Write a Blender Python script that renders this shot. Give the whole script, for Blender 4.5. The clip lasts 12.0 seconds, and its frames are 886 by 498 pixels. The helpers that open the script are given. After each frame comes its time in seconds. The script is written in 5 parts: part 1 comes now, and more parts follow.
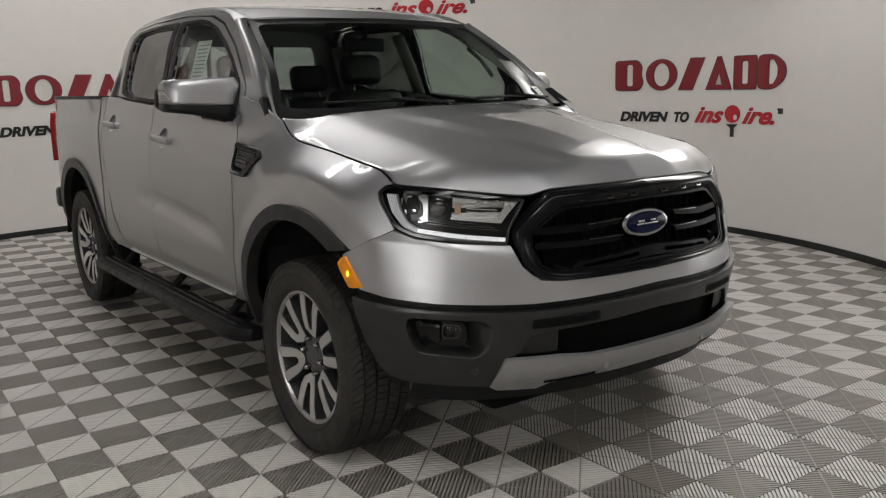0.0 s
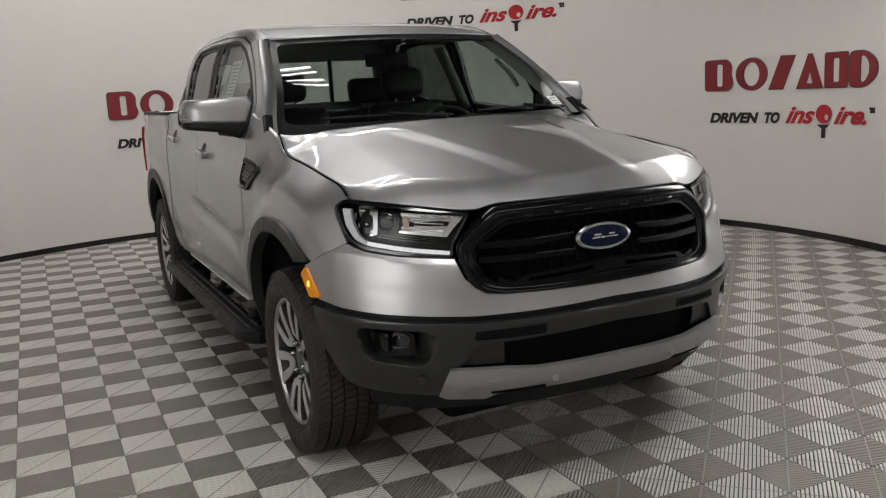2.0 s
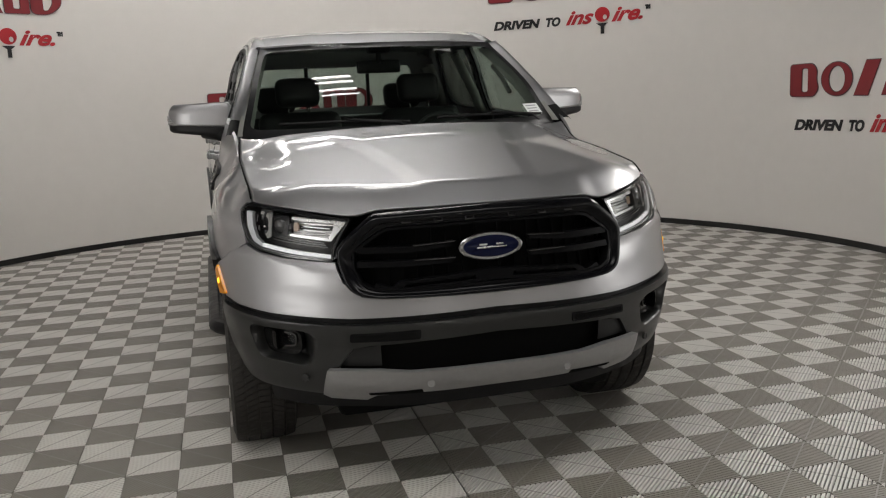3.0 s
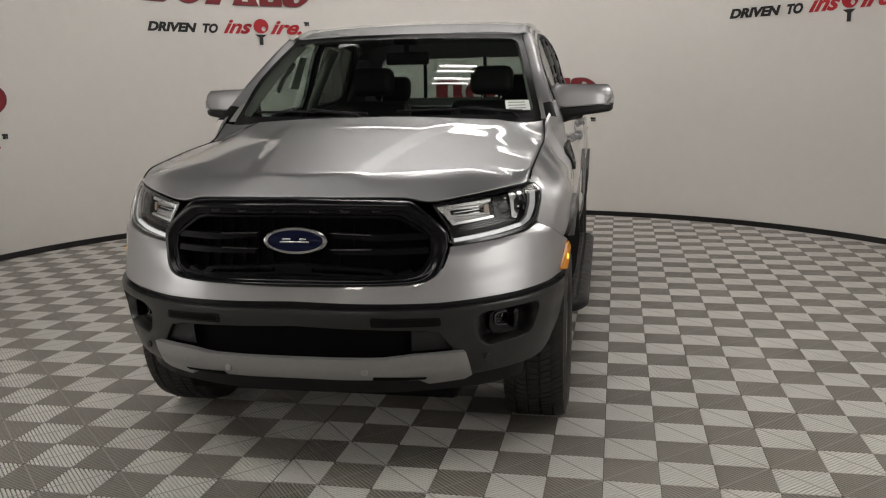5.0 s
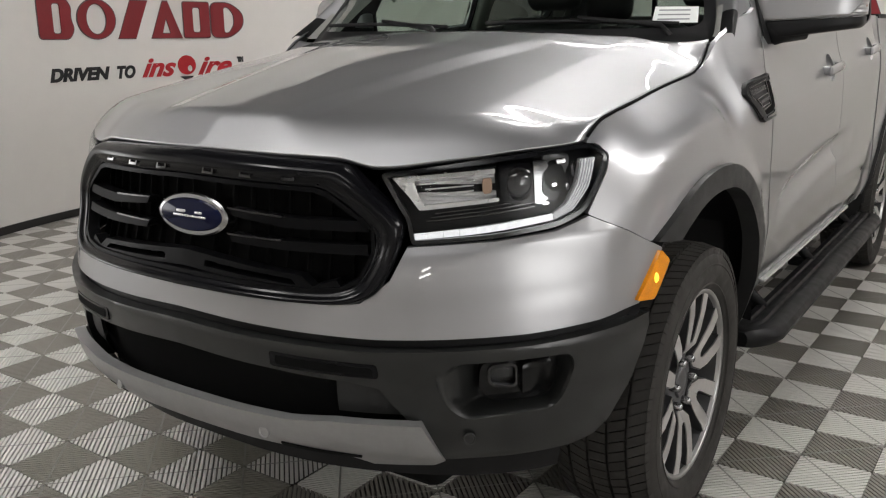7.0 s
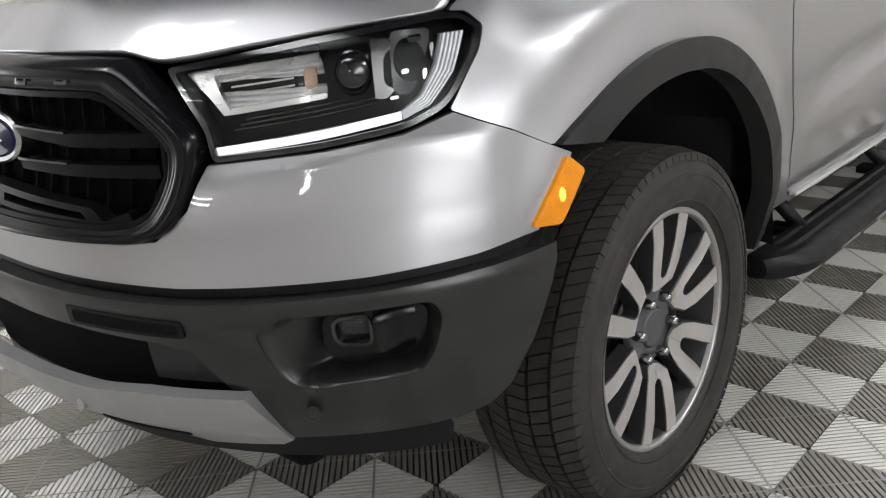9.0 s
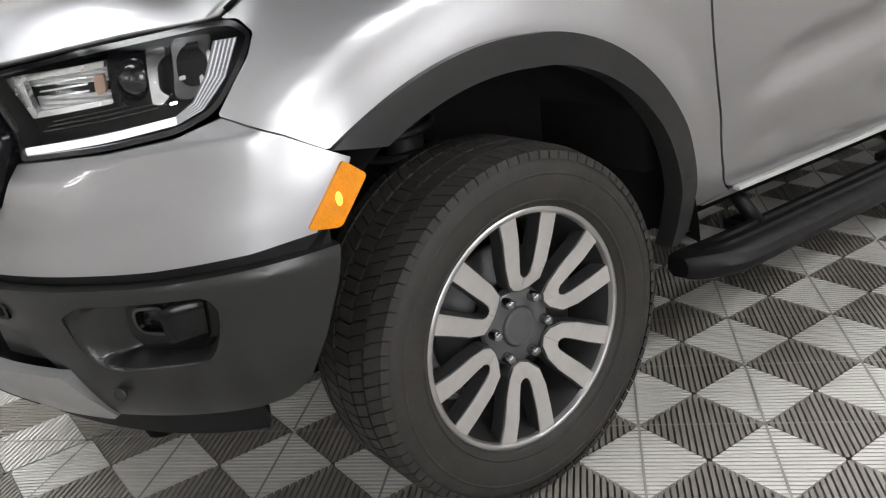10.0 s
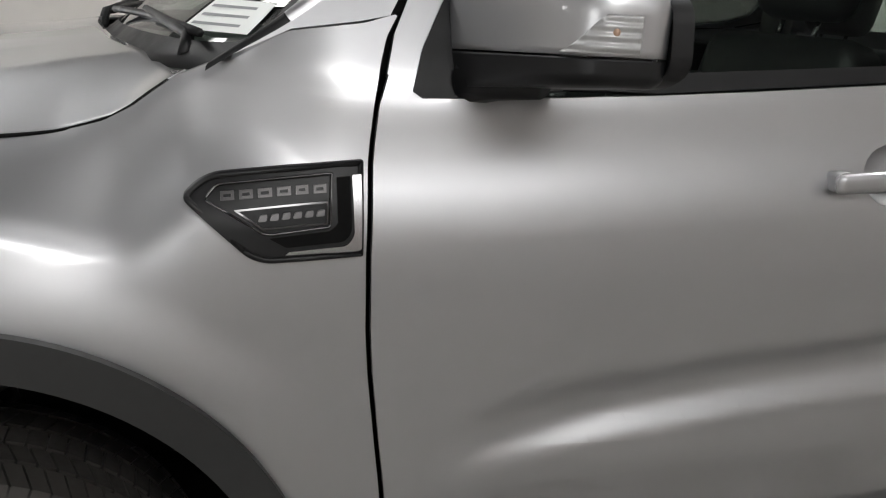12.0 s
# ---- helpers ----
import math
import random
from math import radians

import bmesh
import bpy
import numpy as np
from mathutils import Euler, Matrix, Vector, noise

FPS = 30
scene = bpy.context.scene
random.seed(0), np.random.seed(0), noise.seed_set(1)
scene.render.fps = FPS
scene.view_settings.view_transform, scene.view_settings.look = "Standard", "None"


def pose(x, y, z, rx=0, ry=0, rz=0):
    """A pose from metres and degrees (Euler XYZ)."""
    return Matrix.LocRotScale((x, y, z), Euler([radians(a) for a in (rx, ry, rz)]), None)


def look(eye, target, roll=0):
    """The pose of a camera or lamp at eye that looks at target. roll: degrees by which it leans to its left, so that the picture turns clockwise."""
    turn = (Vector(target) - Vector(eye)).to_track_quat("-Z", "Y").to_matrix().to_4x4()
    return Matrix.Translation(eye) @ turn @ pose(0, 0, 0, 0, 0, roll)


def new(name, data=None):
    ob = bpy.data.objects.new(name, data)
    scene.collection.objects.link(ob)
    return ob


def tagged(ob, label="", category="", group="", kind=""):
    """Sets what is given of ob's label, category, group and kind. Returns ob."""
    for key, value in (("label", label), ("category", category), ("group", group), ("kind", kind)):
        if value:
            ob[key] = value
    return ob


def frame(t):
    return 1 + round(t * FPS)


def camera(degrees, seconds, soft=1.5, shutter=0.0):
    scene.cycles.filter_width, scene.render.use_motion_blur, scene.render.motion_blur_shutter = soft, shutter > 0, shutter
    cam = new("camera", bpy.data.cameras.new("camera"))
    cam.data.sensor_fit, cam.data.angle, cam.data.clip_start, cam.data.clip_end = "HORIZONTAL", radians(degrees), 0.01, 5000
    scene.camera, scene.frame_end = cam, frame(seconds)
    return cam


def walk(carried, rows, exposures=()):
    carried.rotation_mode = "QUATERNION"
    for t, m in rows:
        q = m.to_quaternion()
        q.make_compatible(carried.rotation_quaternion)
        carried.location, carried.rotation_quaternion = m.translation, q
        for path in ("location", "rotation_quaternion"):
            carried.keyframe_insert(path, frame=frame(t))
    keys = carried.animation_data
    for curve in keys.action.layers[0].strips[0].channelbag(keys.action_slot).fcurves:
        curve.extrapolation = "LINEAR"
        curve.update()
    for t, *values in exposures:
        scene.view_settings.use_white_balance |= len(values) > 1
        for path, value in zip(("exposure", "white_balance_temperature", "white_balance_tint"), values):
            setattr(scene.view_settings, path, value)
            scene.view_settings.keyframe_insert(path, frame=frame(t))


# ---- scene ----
cam = camera(53.9, 12.0, soft=1.2)
PATH = [
    (0, (-2.383, -2.953, 1.417), (-1.226, -1.365, 1.043), -1.46),
    (0.5, (-2.382, -2.957, 1.419), (-1.23, -1.366, 1.043), -1.6),
    (1, (-2.386, -2.959, 1.428), (-1.23, -1.369, 1.064), -1.58),
    (1.5, (-2.203, -3.121, 1.434), (-1.143, -1.464, 1.07), -2.09),
    (2, (-1.844, -3.385, 1.452), (-0.981, -1.617, 1.091), -2.94),
    (2.5, (-1.409, -3.58, 1.444), (-0.715, -1.738, 1.089), -2.82),
    (2.7, (-1.232, -3.676, 1.441), (-0.601, -1.811, 1.092), -2.83),
    (4.3, (0.36, -4.028, 1.442), (0.235, -2.062, 1.093), -1.04),
    (4.5, (0.57, -3.994, 1.434), (0.381, -2.034, 1.081), -1.19),
    (5, (1.052, -3.828, 1.416), (0.705, -1.889, 1.069), -0.89),
    (5.5, (1.471, -3.617, 1.408), (0.791, -1.771, 1.046), -0.98),
    (6, (1.573, -3.197, 1.37), (0.771, -1.404, 0.996), -0.16),
    (6.5, (1.605, -2.729, 1.348), (0.671, -1.01, 0.933), 0.14),
    (6.7, (1.598, -2.51, 1.34), (0.598, -0.835, 0.9), -0.02),
    (8.3, (1.497, -1.725, 1.184), (0.318, -0.236, 0.557), -3.2),
    (8.5, (1.55, -1.682, 1.178), (0.364, -0.202, 0.544), -3.56),
    (9, (1.709, -1.566, 1.161), (0.427, -0.165, 0.533), -4.8),
    (9.5, (1.94, -1.397, 1.177), (0.547, -0.118, 0.527), -6.13),
    (10, (2.152, -1.096, 1.177), (0.618, -0.008, 0.496), -6.78),
    (10.5, (2.357, -0.823, 1.205), (0.768, 0.154, 0.483), -4.85),
    (11, (2.317, -0.501, 1.353), (0.7, 0.448, 0.657), 0.26),
    (11.5, (2.249, -0.089, 1.392), (0.514, 0.716, 0.808), 3.09),
    (12, (2.074, 0.286, 1.416), (0.251, 0.892, 0.86), 4.06),
]
EXPOSURE = [(0, 0.93, 6500, 10), (2.7, 0.91, 6550, 10), (4.5, 0.86, 6700, 10), (5.5, 0.9, 6700, 10), (6.0, 1.08, 6600, 10), (6.7, 1.27, 6500, 10), (8.3, 1.66, 6300, 10), (9.5, 1.82, 6220, 10), (10.2, 2.0, 6260, 10), (10.6, 2.32, 6210, 10), (11.0, 2.5, 6180, 10), (11.5, 1.4, 6180, 10), (12, 1.34, 6360, 9)]
walk(cam, [(t, look(eye, target, roll)) for t, eye, target, roll in PATH], EXPOSURE)

from mathutils.geometry import tessellate_polygon

# ---- world and light ----
world = bpy.data.worlds.new("world")
scene.world = world
world.use_nodes = True
world.node_tree.nodes["Background"].inputs[0].default_value = (0.9, 0.95, 1.0, 1)
world.node_tree.nodes["Background"].inputs[1].default_value = 0.006
SOFTBOX_LIGHT = 1.35    # standing softboxes beside the nose
HIGH_LIGHT = 5.8       # long panels high on the side walls
TUBE_LIGHT = 10.0      # tubes high over the truck
CEILING_LIGHT = 9.6    # long fill panel added under the ceiling, unseen
SIDE_LIGHT = 6.2       # fill panel added under the ceiling beside the nose, unseen
NOSE_LIGHT = 1.45      # wide fill cloth added over the nose, unseen


# ---- materials ----
def mat(name, color, rough=0.5, metal=0.0, var=0.0, vscale=6.0, rvar=0.0, bump=0.0, bscale=200.0, coat=0.0, coat_rough=0.03,
        trans=0.0, ior=1.5, emit=0.0, spec=0.5, island=0.0, alpha=1.0, ribs=0.0):
    m = bpy.data.materials.new(name)
    m.use_nodes = True
    t = m.node_tree
    p = t.nodes["Principled BSDF"]
    put = p.inputs
    put["Base Color"].default_value = (*color, 1)
    put["Roughness"].default_value = rough
    put["Metallic"].default_value = metal
    put["Coat Weight"].default_value = coat
    put["Coat Roughness"].default_value = coat_rough
    put["Transmission Weight"].default_value = trans
    put["IOR"].default_value = ior
    put["Specular IOR Level"].default_value = spec
    put["Alpha"].default_value = alpha
    if emit:
        put["Emission Color"].default_value = (*color, 1)
        put["Emission Strength"].default_value = emit
    co = t.nodes.new("ShaderNodeTexCoord")

    def cloud(scale, detail=4.0):
        n = t.nodes.new("ShaderNodeTexNoise")
        n.inputs["Scale"].default_value = scale
        n.inputs["Detail"].default_value = detail
        t.links.new(co.outputs["Object"], n.inputs["Vector"])
        return n.outputs["Fac"]

    if var or island:
        hue = t.nodes.new("ShaderNodeHueSaturation")
        hue.inputs["Color"].default_value = (*color, 1)
        r = t.nodes.new("ShaderNodeMapRange")
        r.inputs["To Min"].default_value, r.inputs["To Max"].default_value = 1 - var, 1 + var
        r.inputs["From Min"].default_value, r.inputs["From Max"].default_value = 0.3, 0.7
        mix = t.nodes.new("ShaderNodeMath")
        mix.operation = "ADD"
        half = t.nodes.new("ShaderNodeMath")
        half.operation = "MULTIPLY"
        half.inputs[1].default_value = 0.5
        t.links.new(cloud(vscale), mix.inputs[0])
        t.links.new(cloud(vscale * 11), mix.inputs[1])
        t.links.new(mix.outputs[0], half.inputs[0])
        t.links.new(half.outputs[0], r.inputs["Value"])
        out = r.outputs[0]
        if island:
            info = t.nodes.new("ShaderNodeObjectInfo")
            r2 = t.nodes.new("ShaderNodeMapRange")
            r2.inputs["To Min"].default_value, r2.inputs["To Max"].default_value = 1 - island, 1 + island
            t.links.new(info.outputs["Random"], r2.inputs["Value"])
            mul = t.nodes.new("ShaderNodeMath")
            mul.operation = "MULTIPLY"
            t.links.new(out, mul.inputs[0])
            t.links.new(r2.outputs[0], mul.inputs[1])
            out = mul.outputs[0]
        t.links.new(out, hue.inputs["Value"])
        t.links.new(hue.outputs[0], put["Base Color"])
    if rvar:
        r = t.nodes.new("ShaderNodeMapRange")
        r.inputs["From Min"].default_value, r.inputs["From Max"].default_value = 0.3, 0.7
        r.inputs["To Min"].default_value, r.inputs["To Max"].default_value = rough - rvar, rough + rvar
        t.links.new(cloud(vscale * 3), r.inputs["Value"])
        t.links.new(r.outputs[0], put["Roughness"])
    if ribs:
        b = t.nodes.new("ShaderNodeBump")
        b.inputs["Strength"].default_value = 0.8
        b.inputs["Distance"].default_value = 0.003
        w = t.nodes.new("ShaderNodeTexWave")
        w.bands_direction = "Z"
        w.inputs["Scale"].default_value = ribs
        w.inputs["Distortion"].default_value = 0.15
        t.links.new(co.outputs["Object"], w.inputs["Vector"])
        t.links.new(w.outputs["Fac"], b.inputs["Height"])
        t.links.new(b.outputs[0], put["Normal"])
    elif bump:
        b = t.nodes.new("ShaderNodeBump")
        b.inputs["Strength"].default_value = bump
        b.inputs["Distance"].default_value = 0.002
        t.links.new(cloud(bscale, 2.0), b.inputs["Height"])
        t.links.new(b.outputs[0], put["Normal"])
    return m


SILVER = mat("silver paint", (0.355, 0.355, 0.363), 0.42, 0.88, var=0.012, vscale=3, coat=1.0, coat_rough=0.022)
PLASTIC = mat("dark grey moulded plastic", (0.0215, 0.0217, 0.0217), 0.42, 0, var=0.10, spec=0.28, rvar=0.06, bump=0.08, bscale=700)
BUMPER = mat("magnetic grey bumper", (0.0165, 0.0171, 0.0165), 0.36, 0.1, var=0.08, rvar=0.05, bump=0.03, bscale=900, spec=0.42, coat=0.24, coat_rough=0.09)
GLOSSGREY = mat("gloss grey grille paint", (0.005, 0.005, 0.006), 0.17, 0.0, var=0.06, rvar=0.04, spec=0.18)
POD = mat("satin black lamp pod", (0.005, 0.005, 0.0053), 0.20, 0, var=0.1, spec=0.28)
VENT = mat("black vent plastic", (0.0065, 0.0065, 0.007), 0.42, 0, var=0.12, spec=0.25, bump=0.05, bscale=600)
BLACK = mat("black plastic", (0.006, 0.006, 0.0065), 0.48, 0, var=0.15, spec=0.22, rvar=0.08, bump=0.05, bscale=500)
GRILLEBLACK = mat("satin black grille", (0.0032, 0.0032, 0.0036), 0.42, 0, var=0.1, spec=0.07)
INDICATOR = mat("clear ribbed indicator", (0.36, 0.36, 0.36), 0.32, 0.30, var=0.10, vscale=20, ribs=26.0)
GLOSSBLACK = mat("gloss black", (0.008, 0.008, 0.009), 0.12, 0, var=0.1, coat=0.5)
LINER = mat("black wheel liner felt", (0.011, 0.011, 0.012), 0.75, 0, var=0.3, vscale=8, spec=0.2, bump=0.3, bscale=60)
# pale colour of the highlight along the sill
SILLGLINT = mat("painted sill highlight", (0.62, 0.62, 0.61), 0.5, 0.4, var=0.04)
# near-black that puts shade into the colour of gaps, openings and the underside
VOID = mat("near-black shade", (0.004, 0.004, 0.004), 0.9, 0, var=0.2, spec=0.1)
RUBBER = mat("tyre rubber", (0.030, 0.028, 0.0255), 0.64, 0, spec=0.3, var=0.22, vscale=9, rvar=0.10, bump=0.10, bscale=350)
STEEL = mat("brushed skid plate", (0.36, 0.36, 0.36), 0.42, 0.7, var=0.05, rvar=0.06, bump=0.03, bscale=700)
ALLOY = mat("machined alloy", (0.74, 0.73, 0.72), 0.42, 0.95, var=0.05, rvar=0.07, bump=0.02, bscale=800)
RIMLIP = mat("machined rim lip", (0.46, 0.455, 0.45), 0.38, 0.9, var=0.06, rvar=0.06)
ALLOYDARK = mat("dark alloy pocket", (0.085, 0.085, 0.087), 0.40, 0.7, var=0.08, rvar=0.05)
HUBGREY = mat("grey painted hub", (0.10, 0.10, 0.103), 0.42, 0.4, var=0.06, rvar=0.05)
CHROME = mat("chrome", (0.78, 0.78, 0.79), 0.08, 1.0, var=0.02, rvar=0.03)
SATIN = mat("satin chrome", (0.60, 0.60, 0.60), 0.28, 0.9, var=0.03, rvar=0.05)
NUT = mat("dull chrome nut", (0.34, 0.34, 0.345), 0.25, 1.0, var=0.05)
NAMEPLATE = mat("grey nameplate", (0.075, 0.073, 0.073), 0.4, 0.6, var=0.05)
# near-black, so the barrel stays dark behind the spokes
BARREL = mat("near-black wheel barrel", (0.016, 0.016, 0.0165), 0.55, 0.1, var=0.1)
DISC = mat("brake disc", (0.07, 0.07, 0.072), 0.5, 0.8, var=0.15, rvar=0.08)
AMBER = mat("amber lens", (0.72, 0.25, 0.002), 0.18, 0, var=0.22, vscale=30, bump=0.3, bscale=140, coat=0.6)
BULB = mat("lit amber bulb", (1.0, 0.56, 0.04), 0.3, 0, emit=0.9)
BULBOFF = mat("dim amber bulb", (0.34, 0.22, 0.15), 0.3, 0, var=0.1)
RED = mat("red lens", (0.45, 0.012, 0.015), 0.15, 0, var=0.08, coat=0.6)
BLUE = mat("blue enamel", (0.003, 0.005, 0.024), 0.22, 0.0, var=0.05, spec=0.15)


def clear(name, tint, gloss=0.0, sheen=0.06):
    """A thin pane: clear, with a mirror-like sheen that grows towards grazing view."""
    m = bpy.data.materials.new(name)
    m.use_nodes = True
    t = m.node_tree
    t.nodes.remove(t.nodes["Principled BSDF"])
    a, b, mix, face, power, scale = (t.nodes.new(k) for k in ("ShaderNodeBsdfTransparent", "ShaderNodeBsdfGlossy", "ShaderNodeMixShader", "ShaderNodeLayerWeight", "ShaderNodeMath", "ShaderNodeMath"))
    a.inputs[0].default_value = (*tint, 1)
    b.inputs["Roughness"].default_value = gloss
    power.operation, scale.operation = "POWER", "MULTIPLY_ADD"
    power.inputs[1].default_value = 4.5
    scale.inputs[1].default_value, scale.inputs[2].default_value = 0.9, sheen
    t.links.new(face.outputs["Facing"], power.inputs[0])
    t.links.new(power.outputs[0], scale.inputs[0])
    t.links.new(scale.outputs[0], mix.inputs[0])
    t.links.new(a.outputs[0], mix.inputs[1])
    t.links.new(b.outputs[0], mix.inputs[2])
    t.links.new(mix.outputs[0], t.nodes["Material Output"].inputs[0])
    return m


GLASS = clear("clear lamp glass", (0.95, 0.96, 0.96), 0.0, 0.012)
SCREEN = clear("windscreen glass", (0.60, 0.67, 0.625))
PRIVACY = clear("dark privacy glass", (0.12, 0.13, 0.122))
TINT = clear("tinted glass", (0.50, 0.56, 0.53))
LED = mat("white light guide", (0.50, 0.50, 0.51), 0.25, 0, var=0.35, vscale=60, bump=0.6, bscale=260, emit=0.5)
FROST = mat("frosted light rib", (0.42, 0.42, 0.43), 0.25, 0, var=0.3, vscale=80, bump=0.6, bscale=260, emit=0.22)
GUIDE = mat("frosted side guide", (0.15, 0.15, 0.155), 0.30, 0.2, var=0.25, vscale=60, bump=0.8, bscale=200, coat=0.4, emit=0.05)
RIPPLE = mat("rippled reflector", (0.78, 0.77, 0.78), 0.28, 0.35, var=0.15, vscale=30, ribs=38.0)
DARKCHROME = mat("smoked reflector", (0.05, 0.05, 0.053), 0.12, 0.9, var=0.2, vscale=30, bump=0.3, bscale=60)
LEATHER = mat("black leather", (0.022, 0.023, 0.024), 0.5, 0, var=0.12, rvar=0.06, bump=0.2, bscale=260)
TRIM = mat("grey interior trim", (0.30, 0.30, 0.28), 0.7, 0, var=0.05, bump=0.1)
PAPER = mat("paper", (0.78, 0.80, 0.78), 0.7, 0, var=0.03)
PRINT = mat("grey print", (0.25, 0.26, 0.27), 0.7, 0, var=0.05)
WALL = mat("painted wall", (0.70, 0.675, 0.645), 0.55, 0, var=0.025, vscale=0.8, rvar=0.04, bump=0.05, bscale=120)
BASE = mat("black vinyl base", (0.010, 0.010, 0.010), 0.35, 0, var=0.1)
CEIL = mat("dark grey ceiling", (0.04, 0.04, 0.041), 0.9, 0, var=0.05, vscale=1.5)
SIGNRED = mat("sign red", (0.21, 0.012, 0.018), 0.5, 0, var=0.08)
SCRIPTRED = mat("script red", (0.42, 0.010, 0.018), 0.5, 0, var=0.06)
SIGNGREY = mat("sign outline grey", (0.10, 0.07, 0.075), 0.5, 0, var=0.05)
SIGNBLACK = mat("sign black", (0.008, 0.008, 0.009), 0.5, 0, var=0.1)
TILELIGHT = mat("light grey floor tile", (0.59, 0.575, 0.545), 0.42, 0, var=0.05, vscale=3, rvar=0.08, bump=0.05, island=0.04)
TILEDARK = mat("dark taupe floor tile", (0.225, 0.210, 0.185), 0.42, 0, var=0.08, vscale=3, rvar=0.08, bump=0.05, island=0.06)
UNDER = mat("floor under the tiles", (0.075, 0.071, 0.065), 0.8, 0, var=0.1)
GLOW = mat("lit softbox cloth", (1.0, 0.985, 0.97), 0.5, 0, emit=SOFTBOX_LIGHT)
HIGHGLOW = mat("lit wall panel", (1.0, 0.975, 0.95), 0.5, 0, emit=HIGH_LIGHT)
NOSEGLOW = mat("added nose fill", (1.0, 0.985, 0.965), 0.5, 0, emit=NOSE_LIGHT)
SIDEGLOW = mat("added side fill", (1.0, 0.98, 0.955), 0.5, 0, emit=SIDE_LIGHT)
CEILGLOW = mat("added ceiling fill", (1.0, 0.98, 0.955), 0.5, 0, emit=CEILING_LIGHT)
TUBE = mat("lit tube", (1.0, 0.975, 0.94), 0.5, 0, emit=TUBE_LIGHT)


def hot_middle(m, strength, edge):
    """Lit cloth that falls off towards its rims."""
    t = m.node_tree
    co = t.nodes.new("ShaderNodeTexCoord")
    axes = t.nodes.new("ShaderNodeSeparateXYZ")
    t.links.new(co.outputs["Generated"], axes.inputs[0])
    fall = None
    for k in ("X", "Z"):
        off = t.nodes.new("ShaderNodeMath")
        off.operation = "PINGPONG"
        off.inputs[1].default_value = .5
        t.links.new(axes.outputs[k], off.inputs[0])
        r = t.nodes.new("ShaderNodeMapRange")
        r.interpolation_type = "SMOOTHSTEP"
        r.inputs["From Max"].default_value = edge
        r.inputs["To Min"].default_value, r.inputs["To Max"].default_value = .06, 1
        t.links.new(off.outputs[0], r.inputs["Value"])
        mul = t.nodes.new("ShaderNodeMath")
        mul.operation = "MULTIPLY"
        t.links.new(r.outputs[0], mul.inputs[0])
        if fall:
            t.links.new(fall, mul.inputs[1])
        else:
            mul.inputs[1].default_value = strength
        fall = mul.outputs[0]
    t.links.new(fall, t.nodes["Principled BSDF"].inputs["Emission Strength"])


hot_middle(GLOW, SOFTBOX_LIGHT * 1.8, .44)
hot_middle(HIGHGLOW, HIGH_LIGHT * 1.6, .49)
hot_middle(NOSEGLOW, NOSE_LIGHT * 1.4, .25)
hot_middle(CEILGLOW, CEILING_LIGHT * 1.5, .2)
hot_middle(SIDEGLOW, SIDE_LIGHT * 1.5, .2)



# ---- tools ----
def curve(pts):
    """A smooth monotone curve through (t, value) pairs."""
    xs, ys = [p[0] for p in pts], [p[1] for p in pts]
    n = len(xs)
    h = [xs[i + 1] - xs[i] for i in range(n - 1)]
    d = [(ys[i + 1] - ys[i]) / h[i] for i in range(n - 1)]
    m = [d[0]] + [0.0] * (n - 2) + [d[-1]]
    for i in range(1, n - 1):
        if d[i - 1] * d[i] > 0:
            w1, w2 = 2 * h[i] + h[i - 1], h[i] + 2 * h[i - 1]
            m[i] = (w1 + w2) / (w1 / d[i - 1] + w2 / d[i])

    def f(t):
        if t <= xs[0]:
            return ys[0]
        if t >= xs[-1]:
            return ys[-1]
        i = 0
        while xs[i + 1] < t:
            i += 1
        u = (t - xs[i]) / h[i]
        return ((2 * u ** 3 - 3 * u * u + 1) * ys[i] + (u ** 3 - 2 * u * u + u) * h[i] * m[i]
                + (3 * u * u - 2 * u ** 3) * ys[i + 1] + (u ** 3 - u * u) * h[i] * m[i + 1])
    return f


def ease(a, b, t):
    u = min(1, max(0, (t - a) / (b - a)))
    return u * u * (3 - 2 * u)


def part(name, bm, material, parent=None, label="", smooth=True):
    """Links a bmesh as one mesh object, under a thing or a part."""
    me = bpy.data.meshes.new(name)
    for f in bm.faces:
        f.smooth = smooth
    bm.to_mesh(me)
    bm.free()
    me.materials.append(material)
    ob = new(name, me)
    if parent:
        ob.parent = parent
    if label:
        tagged(ob, label)
    return ob


def thing(name, label, category, group="", place=None):
    ob = new(name)
    ob.empty_display_size = 0.1
    if place is not None:
        ob.matrix_world = place
    return tagged(ob, label, category, group)


def sharp(bm, degrees=32):
    lim = radians(degrees)
    for e in bm.edges:
        if len(e.link_faces) == 2 and e.calc_face_angle(0) > lim:
            e.smooth = False
    return bm


def rounded(poly, r, n=4):
    """A closed polygon with its corners rounded; r is one radius or one per corner."""
    out = []
    k = len(poly)
    for i in range(k):
        a, b, c = Vector(poly[i - 1]), Vector(poly[i]), Vector(poly[(i + 1) % k])
        ri = r[i] if isinstance(r, (list, tuple)) else r
        u, v = (a - b), (c - b)
        q = min(ri, u.length * 0.48, v.length * 0.48)
        if q < 1e-5:
            out.append(tuple(b))
            continue
        p0, p1 = b + u.normalized() * q, b + v.normalized() * q
        for j in range(n + 1):
            w = j / n
            out.append(tuple(p0 * (1 - w) ** 2 + b * 2 * w * (1 - w) + p1 * w * w))
    return out


def arc(cx, cy, r, a0, a1, n):
    return [(cx + r * math.cos(radians(a0 + (a1 - a0) * i / n)), cy + r * math.sin(radians(a0 + (a1 - a0) * i / n))) for i in range(n + 1)]


